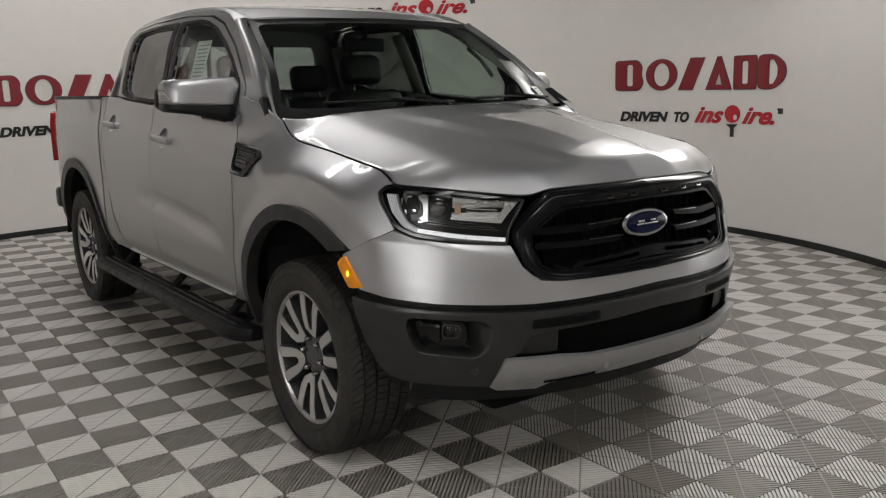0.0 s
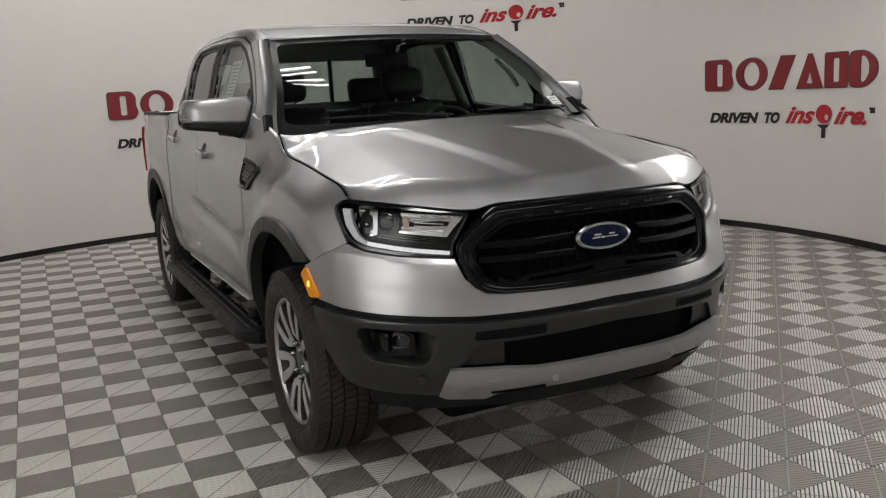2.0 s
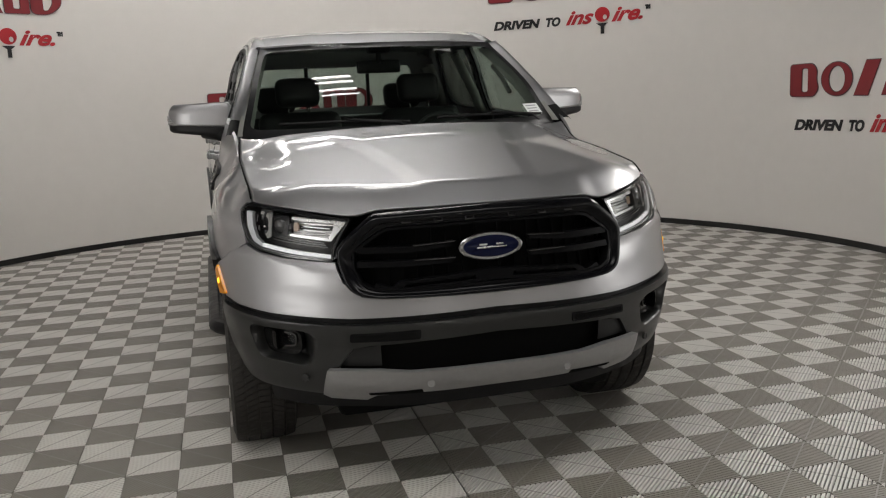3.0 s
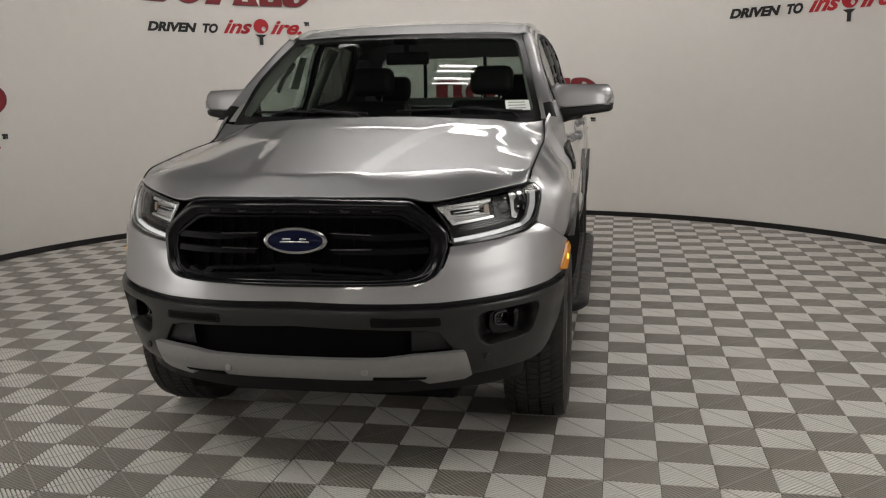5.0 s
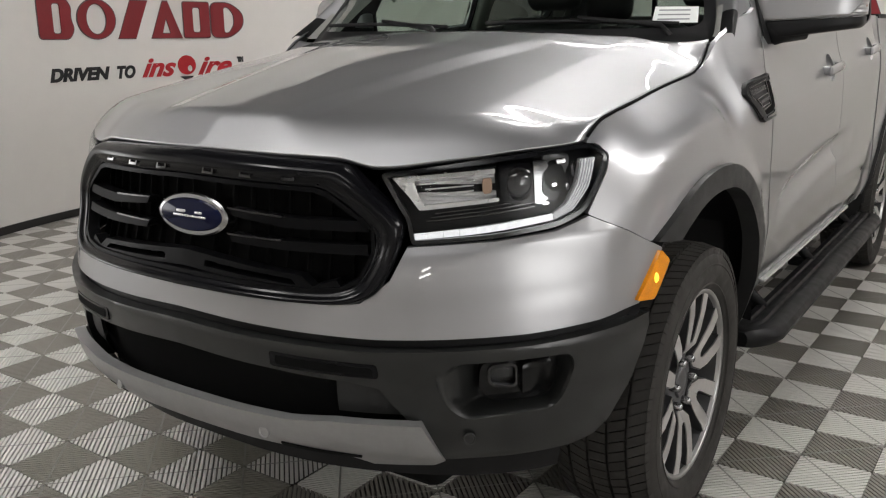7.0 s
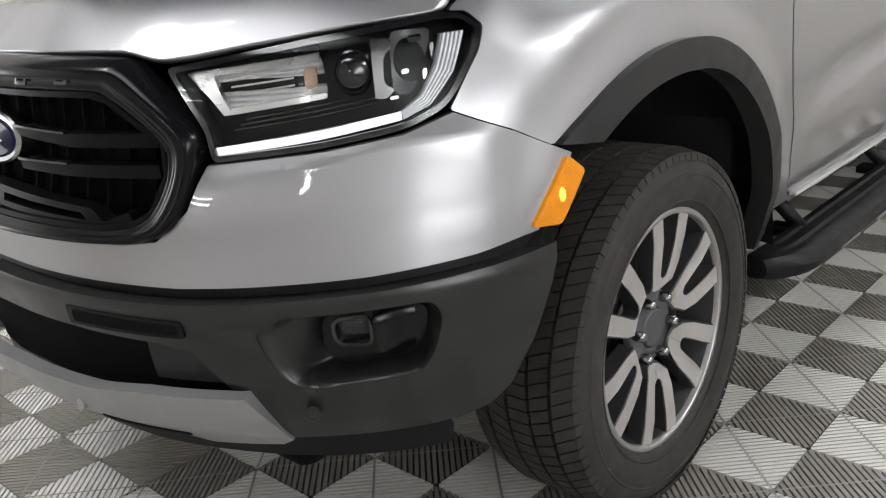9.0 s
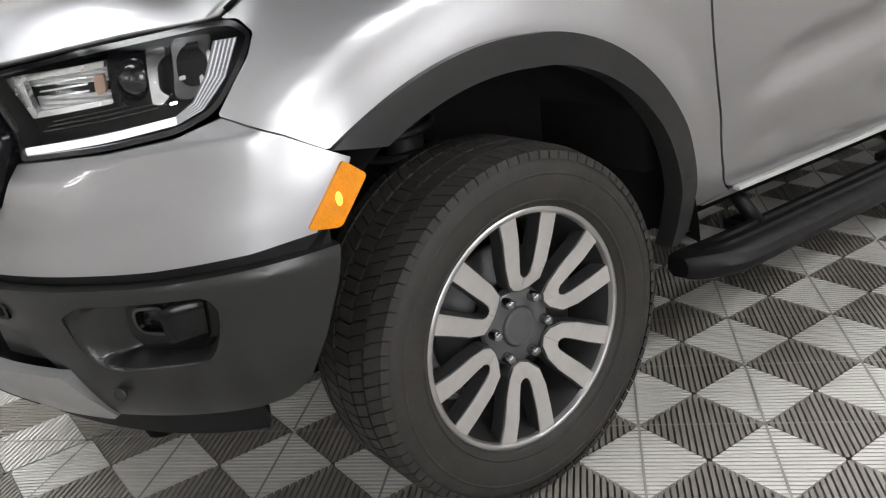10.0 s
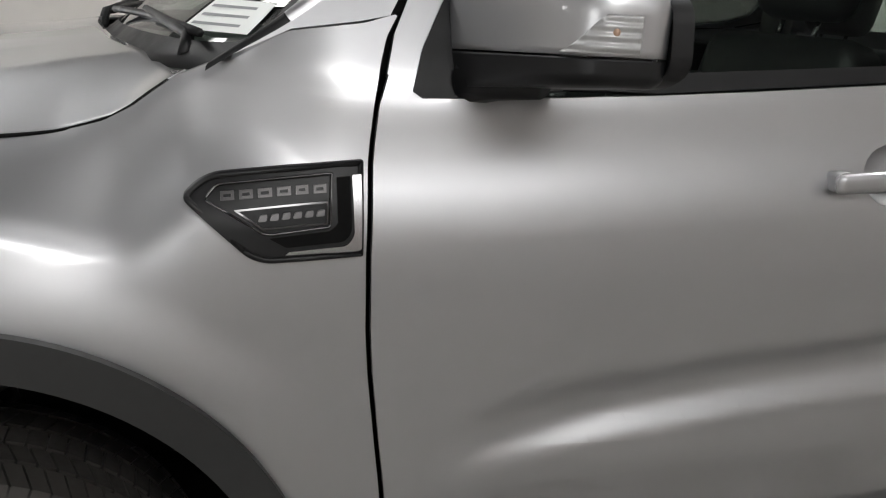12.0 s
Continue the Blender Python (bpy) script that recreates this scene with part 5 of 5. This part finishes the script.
                if grow < 1:
                    # face narrower than the cast spoke
                    pl = [pt(.080, half * .0003), pt(.085, half * .0200), pt(.103, half * .0415), pt(.140, half * .0552), pt(.190, half * .0660), pt(.236, half * .0775),
                          pt(.240, half * .0355), pt(.190, half * .0260), pt(.140, half * .0180), pt(.122, half * .0140), pt(.114, half * .0075), pt(.112, half * .0003)]

                def bend(u, v, x, xo=x_out):
                    r = math.hypot(u, v)
                    return (x + .012 * ease(.09, .20, r) - .014 * ease(.105, .08, r), u, v)
                bm = prism(bmesh.new(), pl, x_in, x_out, bend)
                out.append((name, sharp(bm, 30), material, ""))
    for k in range(6):
        a = radians(60 * k + 60)
        bm = bmesh.new()
        lathe(bm, [(.060, .0115), (.090, .0115), (.096, .009), (.098, .004), (.098, 0)], 12)
        for v in bm.verts:
            v.co += Vector((0, .0698 * math.cos(a), .0698 * math.sin(a)))
        out.append(("lug_nut", sharp(bm, 30), NUT, ""))
    bm = bmesh.new()
    lathe(bm, [(.0, .05), (.02, .06), (.022, .09), (.010, .095), (.010, .165), (-.012, .165), (-.012, .05)], 48)
    out.append(("brake_disc", sharp(bm, 30), DISC, ""))
    bm = bmesh.new()
    slab(bm, -.04, .045, .095, .185, -.09, .09, .02)
    out.append(("brake_caliper", bm, PLASTIC, ""))
    return out


for n, (x, y, turn) in enumerate(((.803, 0, -6), (-.803, 0, 171), (.803, 3.221, 33), (-.803, 3.221, 140))):
    side = pose(x, y, .386, 0, 0, 0 if x > 0 else 180) @ pose(0, 0, 0, turn)
    if n == 0:
        root = None
        for name, bm, material, label in wheel_parts():
            ob = part(name, bm, material, root or truck, "" if label == "stuff" else label)
            if label == "stuff":
                tagged(ob, "rows of small black tread blocks", kind="stuff")
            if root is None:
                root = ob
                ob.matrix_local = side
    else:
        twin = root.copy()
        scene.collection.objects.link(twin)
        twin.parent = truck
        twin.matrix_local = side
        for c in root.children:
            d = c.copy()
            scene.collection.objects.link(d)
            d.parent = twin

# underside: near-black blocks that keep light out and paint the shade below
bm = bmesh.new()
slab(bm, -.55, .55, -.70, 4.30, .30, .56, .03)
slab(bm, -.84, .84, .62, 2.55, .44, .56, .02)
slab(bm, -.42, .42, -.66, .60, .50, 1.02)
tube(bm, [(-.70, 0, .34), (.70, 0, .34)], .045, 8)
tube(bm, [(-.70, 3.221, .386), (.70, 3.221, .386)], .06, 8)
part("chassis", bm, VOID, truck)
for m in (False, True):
    bm = bmesh.new()
    tube(bm, [(.60 - .009 * a / 12 + .075 * math.cos(a * math.pi / 6), -.02 + .075 * math.sin(a * math.pi / 6), .52 + .045 * a / 12) for a in range(85)], .010, 6)
    spring = bm
    bm = tube(bmesh.new(), [(.60, -.02, .46), (.56, -.03, .90)], .045, 10)
    part("shock_absorber", flip(bm) if m else bm, PLASTIC, truck)
    bm = spring
    part("coil_spring", flip(bm) if m else bm, PLASTIC, truck)

# cabin
bm = bmesh.new()
slab(bm, -.80, .80, .60, 2.50, .60, .66)
slab(bm, -.84, .84, .45, .62, .60, 1.22)
part("cab_floor", bm, BLACK, truck)


def dash(u, v):
    x = (2 * u - 1) * .78
    y = .36 + .46 * v
    hump = .035 * math.exp(-((x - .37) / .17) ** 2) * ease(.5, .9, v)
    return Vector((x, y - .10 * (1 - (x / .78) ** 2) * (1 - v), 1.262 + .028 * math.sin(math.pi * v * .8) + hump - .09 * ease(.85, 1, v)))


part("dashboard", grid(40, 16, dash, .03), LEATHER, truck)
bm = bmesh.new()
slab(bm, -.78, .78, .70, .86, .85, 1.20, .04)
slab(bm, -.10, .10, .80, 1.75, .66, 1.02, .03)
part("console", bm, BLACK, truck)
wheel_at = Matrix.Translation((.37, .985, 1.185)) @ Euler((radians(62), 0, 0)).to_matrix().to_4x4()
bm = bmesh.new()
tube(bm, [(.185 * math.cos(a * math.pi / 20), .185 * math.sin(a * math.pi / 20), 0) for a in range(41)], .016, 8)
for a in (0, 180, 270):
    tube(bm, [(.05 * math.cos(radians(a)), .05 * math.sin(radians(a)), -.02), (.18 * math.cos(radians(a)), .18 * math.sin(radians(a)), 0)], .018, 6)
slab(bm, -.07, .07, -.06, .05, -.05, .0, .02)
bmesh.ops.transform(bm, matrix=wheel_at, verts=bm.verts[:])
part("steering_wheel", bm, LEATHER, truck)


def seat(x0, x1, y, z, back_h, heads, headrest_z):
    bm = bmesh.new()
    slab(bm, x0, x1, y - .48, y + .04, z, z + .14, .05, seg=3)
    part("seat_base", bm, LEATHER, truck)
    bm = bmesh.new()
    lean = Matrix.Translation((0, y, z + .08)) @ Euler((radians(-14), 0, 0)).to_matrix().to_4x4()
    slab(bm, x0, x1, -.07, .07, 0, back_h, .055, lean, 3)
    slab(bm, x0 + .01, x0 + .08, -.10, .02, .05, back_h - .12, .03, lean, 3)
    slab(bm, x1 - .08, x1 - .01, -.10, .02, .05, back_h - .12, .03, lean, 3)
    rest = part("seat_back", bm, LEATHER, truck)
    for hx in heads:
        bm = bmesh.new()
        slab(bm, hx - .135, hx + .135, -.06, .05, back_h + .035, back_h + .215, .05, lean, 3)
        part("headrest", bm, LEATHER, rest)
        bm = bmesh.new()
        for d in (-.06, .06):
            tube(bm, [lean @ Vector((hx + d, 0, back_h - .02)), lean @ Vector((hx + d, 0, back_h + .06))], .006, 6)
        part("headrest_post", bm, NUT, rest)


seat(-.63, -.13, 1.52, .76, .56, (-.38,), 0)
seat(.13, .63, 1.52, .76, .56, (.38,), 0)
seat(-.68, .68, 2.34, .78, .50, (-.45, .45), 0)
part("headliner", grid(10, 14, lambda u, v: roof_skin((2 * u - 1) * .60, .98 + 1.50 * v) - Vector((0, 0, .03))), TRIM, truck)
for m in (False, True):
    def trim_a(u, v):
        z = 1.30 + .40 * v
        p = Vector((edge_x(z) - .012, edge_y(z) + .03, z))
        return p + Vector((.035 - .075 * u, .07 * u, 0))
    bm = grid(4, 12, trim_a)
    part("pillar_trim", flip(bm) if m else bm, TRIM, truck)
    bm = bmesh.new()
    pts = [(.83, 1.64, 1.32), (.775, 1.63, 1.45), (.70, 1.62, 1.60), (.645, 1.61, 1.70)]
    tube(bm, [(x - .035, y, z) for x, y, z in pts], .045, 10, .6)
    part("pillar_trim", flip(bm) if m else bm, TRIM, truck)
    bm = bmesh.new()
    pts = [(.79, 2.46, 1.36), (.73, 2.42, 1.50), (.66, 2.36, 1.66)]
    tube(bm, [(x - .04, y, z) for x, y, z in pts], .055, 10, .6)
    part("pillar_trim", flip(bm) if m else bm, TRIM, truck)
    bm = bmesh.new()
    tube(bm, [(.755 - .07, .80, 1.45), (.735 - .07, .86, 1.53), (.70 - .06, .95, 1.60)], .012, 8)
    part("grab_handle", flip(bm) if m else bm, TRIM, truck)
    bm = bmesh.new()
    slab(bm, .80, .845, .66, 1.60, .66, 1.28, .02)
    slab(bm, .80, .845, 1.68, 2.42, .66, 1.32, .02)
    part("door_lining", flip(bm) if m else bm, BLACK, truck)
bm = bmesh.new()
slab(bm, -.12, .12, .98, 1.01, 1.585, 1.655, .012, None, 3)
tube(bm, [(0, .97, 1.70), (0, .985, 1.64)], .014, 8)
slab(bm, -.06, .06, .90, 1.02, 1.69, 1.735, .015)
part("rear_view_mirror", bm, BLACK, truck)
for x in (-.38, .38):
    bm = bmesh.new()
    slab(bm, x - .19, x + .19, 1.03, 1.20, 1.715, 1.735, .008)
    part("sun_visor", bm, TRIM, truck)

# stickers and aerial
def sticker(name, f, lines, label):
    ob = part(name, grid(2, 2, lambda u, v: f(u, v, 0)), PAPER, truck, label)
    for k in range(lines):
        v0 = (k + .6) / (lines + .6)
        part("print_line", grid(2, 1, lambda u, v: f(.12 + .70 * u, v0 + (.25 / lines) * v, .0012)), PRINT, ob)


sticker("window_label", lambda u, v, o: screen(.805 + .14 * u, .118 + .105 * v, .006 + o), 3, "white paper label inside the windshield")


def sheet(u, v, o=0.0):
    p = cab_side(1.245 + .15 * u, 1.475 + .185 * v, -.020 + o)
    return Vector((-p.x, p.y, p.z))


sheet_mat = mat("pale green paper", (0.74, 0.84, 0.79), .7, var=.04)
ob = part("price_sheet", grid(2, 2, sheet), sheet_mat, truck, "pale green price sheet in the side window")
for k in range(9):
    part("print_line", grid(2, 1, lambda u, v: sheet(.1 + .75 * u, .06 + .1 * k + .03 * v, .0012)), PRINT, ob)
bm = bmesh.new()
slab(bm, -.018, .018, 2.44, 2.51, 1.800, 1.835, .01)
tube(bm, [(0.01, 2.48, 1.82), (0.01, 2.51, 1.88), (.01, 2.53, 1.915)], [.008, .005, .004], 6)
part("aerial", bm, BLACK, truck)


# ---- signs on the round wall ----
def wall_point(deg, z, out):
    a = radians(deg)
    return Vector((CX + (RAD - out) * math.cos(a), CY + (RAD - out) * math.sin(a), z))


def on_wall(bm, left_deg, z0, thick):
    """Bends flat (x, y) shapes round the wall: x in metres to the right of left_deg, y up from z0."""
    for v in bm.verts:
        v.co = wall_point(left_deg - math.degrees(1.10 * v.co.x / RAD), z0 + v.co.y, .003 + v.co.z)
    return bm


def flat(bm, poly, thick, hole=None, cell=.06):
    """A flat plate with an optional hole, standing off by thick."""
    b2 = patch(poly, lambda x, y, out=0: Vector((x, y, out)), cell, out=thick, flange=thick, hole=hole)
    me = bpy.data.meshes.new("plate")
    b2.to_mesh(me)
    b2.free()
    bm.from_mesh(me)
    bpy.data.meshes.remove(me)
    return bm


def lettering(body, size, shear, width):
    cu = bpy.data.curves.new("lettering", "FONT")
    cu.body, cu.size, cu.shear, cu.extrude, cu.offset = body, size, shear, .002, .0065
    ob = bpy.data.objects.new("lettering", cu)
    scene.collection.objects.link(ob)
    bpy.context.view_layer.update()
    me = bpy.data.meshes.new_from_object(ob.evaluated_get(bpy.context.evaluated_depsgraph_get()))
    bpy.data.objects.remove(ob)
    bm = bmesh.new()
    bm.from_mesh(me)
    bpy.data.meshes.remove(me)
    xs = [v.co.x for v in bm.verts]
    k = width / (max(xs) - min(xs))
    x0 = min(xs)
    for v in bm.verts:
        v.co.x = (v.co.x - x0) * k
    return bm


def blade_shapes(h):
    """Six plain shapes across the sign, as wide as its big characters: (x0, x1, outline, opening)."""
    out = []

    def cell(x0, x1, poly, hole=None):
        w = x1 - x0
        out.append(([(x0 + u * w, v * h) for u, v in poly], [(x0 + u * w, v * h) for u, v in hole] if hole else None))
    ell = [(.5 + .5 * math.cos(a * math.pi / 16), .5 + .5 * math.sin(a * math.pi / 16)) for a in range(32)]
    ell_in = [(.5 + .27 * math.cos(a * math.pi / 16), .5 + .40 * math.sin(a * math.pi / 16)) for a in range(32)]
    cell(.00, .285, rounded([(0, 0), (.85, 0), (1, .25), (.9, .52), (.95, .78), (.8, 1), (0, 1)], .12), rounded([(.40, .12), (.62, .12), (.62, .88), (.40, .88)], .08))
    cell(.315, .625, ell, ell_in)
    cell(.645, .905, [(0, 0), (.55, 0), (1, 1), (.45, 1)])
    cell(.925, 1.185, [(0, 0), (1, 0), (.58, 1), (.42, 1)], [(.36, .12), (.62, .12), (.51, .52), (.49, .52)])
    cell(1.205, 1.430, rounded([(0, 0), (1, 0), (1, 1), (0, 1)], .08), rounded([(.36, .14), (.64, .14), (.64, .86), (.36, .86)], .08))
    cell(1.445, 1.725, rounded([(0, 0), (.60, 0), (1, .32), (1, .70), (.60, 1), (0, 1)], .22), rounded([(.40, .12), (.55, .12), (.72, .36), (.72, .66), (.55, .88), (.40, .88)], .10))
    return out


def wall_sign(left, z):
    t = thing("wall_sign", "dark red shapes over a black and red slogan", "sign", "signs on the curved wall", pose(*wall_point(left - 12, z, 0)))
    inv = t.matrix_world.inverted()

    def add(name, bm, material, label=""):
        bmesh.ops.transform(bm, matrix=inv, verts=bm.verts[:])
        return part(name, sharp(bm, 30), material, t, label)
    for outline, opening in blade_shapes(.285):
        c = Vector((sum(p[0] for p in outline) / len(outline), sum(p[1] for p in outline) / len(outline)))
        grown = [tuple(Vector(p) + (Vector(p) - c).normalized() * .008) for p in outline]
        shrunk = [tuple(Vector(p) - (Vector(p) - c).normalized() * .006) for p in opening] if opening else None
        bm = on_wall(flat(bmesh.new(), grown, .004, shrunk), left, z, 0)
        add("shape_edge", bm, SIGNGREY)
        bm = on_wall(flat(bmesh.new(), outline, .007, opening), left, z, 0)
        add("red_shape", bm, SIGNRED)
    for body, x0, w in (("DRIVEN", .045, .50), ("TO", .605, .155)):
        bm = lettering(body, .125, .25, w)
        for v in bm.verts:
            v.co.x += x0
            v.co.y += -.300
        add("slogan_word", on_wall(bm, left, z, 0), SIGNBLACK)
    for body, x0, w in (("ins", .815, .30), ("ire.", 1.30, .33)):
        bm = lettering(body, .21, .45, w)
        for v in bm.verts:
            v.co.x += x0
            v.co.y += -.300
        add("slogan_word", on_wall(bm, left, z, 0), SCRIPTRED)
    bm = lettering("TM", .05, 0, .055)
    for v in bm.verts:
        v.co.x += 1.655
        v.co.y += -.205
    add("small_mark", on_wall(bm, left, z, 0), SIGNBLACK)
    disc = [(1.205 + .078 * math.cos(a * math.pi / 14), -.222 + .078 * math.sin(a * math.pi / 14) * (1.02 if a < 14 else 1.0)) for a in range(28)]
    hole = [(1.232 + .022 * math.cos(a * math.pi / 8), -.250 + .026 * math.sin(a * math.pi / 8)) for a in range(16)]
    add("paddle", on_wall(flat(bmesh.new(), disc, .006, hole), left, z, 0), SCRIPTRED)
    grip = [(1.140, -.312), (1.262, -.312), (1.222, -.345), (1.222, -.425), (1.186, -.425), (1.186, -.345)]
    add("paddle_grip", on_wall(flat(bmesh.new(), grip, .006), left, z, 0), SIGNBLACK)


for left, z in ((12.75, 1.300), (58.25, 2.465), (101.6, 1.305), (145.5, 2.43), (190.3, 1.300)):
    wall_sign(left, z)

# ---- the body settles on its springs, nose down ----
sag = curve([(-1.1, -.031), (-.9, -.029), (-.5, -.017), (0, -.008), (.5, .001), (1.0, 0), (4.5, 0)])
for ob in truck.children:
    if ob.name.split(".")[0] == "wheel":
        continue
    for o in (ob, *ob.children_recursive):
        if o.type == "MESH":
            for v in o.data.vertices:
                v.co.z += sag(v.co.y)

# ---- studio lights ----
for y in (2.52, 3.08):
    strip_light(0, y, 6.0, .74)
for sx, y, w in ((-1, -2.1, 2.4), (1, -1.75, 2.5)):
    softbox("softbox", "wide white softbox on a black stand", "softboxes", Matrix.Translation((sx * 3.55, y, 1.35)) @ Euler((0, 0, radians(90 * sx))).to_matrix().to_4x4(), w, 1.6, GLOW, True)
softbox("wall_panel", "long white light panel hung high by the wall", "", Matrix.Translation((3.80 + CX, 1.05, 3.02)) @ Euler((0, 0, radians(90))).to_matrix().to_4x4() @ Euler((radians(-32), 0, 0)).to_matrix().to_4x4(), 3.2, 1.0, HIGHGLOW, False)
# fill panels added to brighten the back wall and the floor, out of view
for x, y, w, h, glow in ((0, 4.95, 5.0, .7, CEILGLOW), (-2.6, -3.4, 2.2, 3.4, SIDEGLOW)):
    softbox("ceiling_panel", "unseen light panel added under the ceiling", "ceiling panels", Matrix.Translation((x, y, 6.0)) @ Euler((radians(-90), 0, 0)).to_matrix().to_4x4(), w, h, glow, False)
for x, y, z, turn in ((0, -8.9, 2.25, 0), (3.72, -7.3, 2.25, 90)):
    wall_strip(x, y, z, turn)
# unseen cloth added to light the hood lip and the floor in front
softbox("overhead_cloth", "unseen white lit cloth added over the truck's nose", "overhead lights", Matrix.Translation((0, -3.1, 5.6)) @ Euler((radians(-90), 0, 0)).to_matrix().to_4x4(), 5.2, 2.2, NOSEGLOW, False)


# ---- floor tiles, each with its ribs ----
# Two fields of tiles meet under the truck; the second is laid as a mirror image of the first.
CELL = .2082
FIELDS = ((1.3147, .0909, -.0215), (1.3448, .0810, -.0200))


def tile_mesh(name, along, material, material_line):
    """A square of parallel ribs that run along (1, along), crossed once by a bar."""
    bm = bmesh.new()
    h = CELL / 2 - .0012
    q = math.sqrt(.5)
    reach = h * math.sqrt(2)
    u, v = Vector((q, q * along, 0)), Vector((-q * along, q, 0))
    pitch, w = .01475, .0098
    n = int(reach / pitch)
    for k in range(-n, n + 1):
        c = k * pitch
        a, b = c - w / 2, c + w / 2
        la, lb = reach - abs(a), reach - abs(b)
        if min(la, lb) < .001:
            continue
        top = [u * -la + v * a, u * la + v * a, u * lb + v * b, u * -lb + v * b]
        vs = [bm.verts.new(p) for p in top]
        lo = [bm.verts.new(p - Vector((0, 0, .012))) for p in top]
        bm.faces.new(vs)
        bm.faces.new((lo[0], lo[1], vs[1], vs[0]))
        bm.faces.new((lo[2], lo[3], vs[3], vs[2]))
    ws = .003
    top = [v * -reach * .98 + u * -ws, v * -reach * .98 + u * ws, v * reach * .98 + u * ws, v * reach * .98 + u * -ws]
    lift = Vector((0, 0, .0012))
    f = bm.faces.new([bm.verts.new(p + lift) for p in top])
    f.material_index = 1
    bmesh.ops.recalc_face_normals(bm, faces=[g for g in bm.faces if len(g.verts) == 4 and abs(g.normal.z) > .5])
    for g in bm.faces:
        g.normal_update()
        if abs(g.normal.z) > .5 and g.normal.z < 0:
            g.normal_flip()
    me = bpy.data.meshes.new(name)
    bm.to_mesh(me)
    bm.free()
    me.materials.append(material)
    me.materials.append(material_line)
    return me


SEAM = mat("tile seam", (0.27, 0.262, 0.245), .6, var=.1)
BAR = mat("tile cross bar", (0.26, 0.25, 0.23), .45, var=.1)
tiles = {(1, 0): tile_mesh("floor_tile", 1, TILELIGHT, SEAM), (1, 1): tile_mesh("floor_tile", -1, TILEDARK, BAR),
         (-1, 1): tile_mesh("floor_tile", -1, TILELIGHT, SEAM), (-1, 0): tile_mesh("floor_tile", 1, TILEDARK, BAR)}
far = {key: [] for key in tiles}
near = 0


def lay(i, j, field, side, width=1.0):
    """One tile of a field; width: a cut tile beside the joint."""
    global near
    ox, oy, turn = field
    u, v = i + 1 - width / 2, j + .5
    c, q = math.cos(turn), math.sin(turn)
    x, y = ox + CELL * (u * c - v * q), oy + CELL * (u * q + v * c)
    if y > SIDE_Y and math.hypot(x - CX, y - CY) > RAD + .02 or y <= SIDE_Y and abs(x - CX) > SIDE_X + .02 or y < -6.4:
        return
    key = (side, (i + j) % 2)
    m = pose(x, y, 0, 0, 0, math.degrees(turn)) @ Matrix.Diagonal((width, 1, 1, 1))
    if near < 300 and (.55 < x < 2.5 and -1.6 < y < 2.6 or -2.4 < x < -.75 and -1.8 < y < .6):
        near += 1
        ob = new("floor_tile", tiles[key])
        ob.matrix_world = m
        ob.parent = floor
    else:
        far[key].append(m)


for j in range(-34, 34):
    for i in range(-6, 17):
        lay(i, j, FIELDS[0], 1)
    lay(-7, j, FIELDS[0], 1, .83)
    for i in range(-30, -7):
        lay(i, j, FIELDS[1], -1)
for key, me in tiles.items():
    co = np.array([v.co[:] for v in me.vertices])
    polys = np.array([p.vertices[:] for p in me.polygons])
    idx = [p.material_index for p in me.polygons]
    spots = [np.array(m) for m in far[key]]
    allv = np.concatenate([co @ m[:3, :3].T + m[:3, 3] for m in spots])
    allp = np.concatenate([polys + len(co) * k for k in range(len(spots))])
    big = bpy.data.meshes.new("floor_tiles")
    big.from_pydata(allv.tolist(), [], allp.tolist())
    for m in me.materials:
        big.materials.append(m)
    big.polygons.foreach_set("material_index", idx * len(spots))
    ob = new("floor_tiles", big)
    ob.parent = floor
    tagged(ob, "ribbed light grey floor tiles" if TILELIGHT in list(me.materials) else "ribbed taupe floor tiles", kind="stuff")
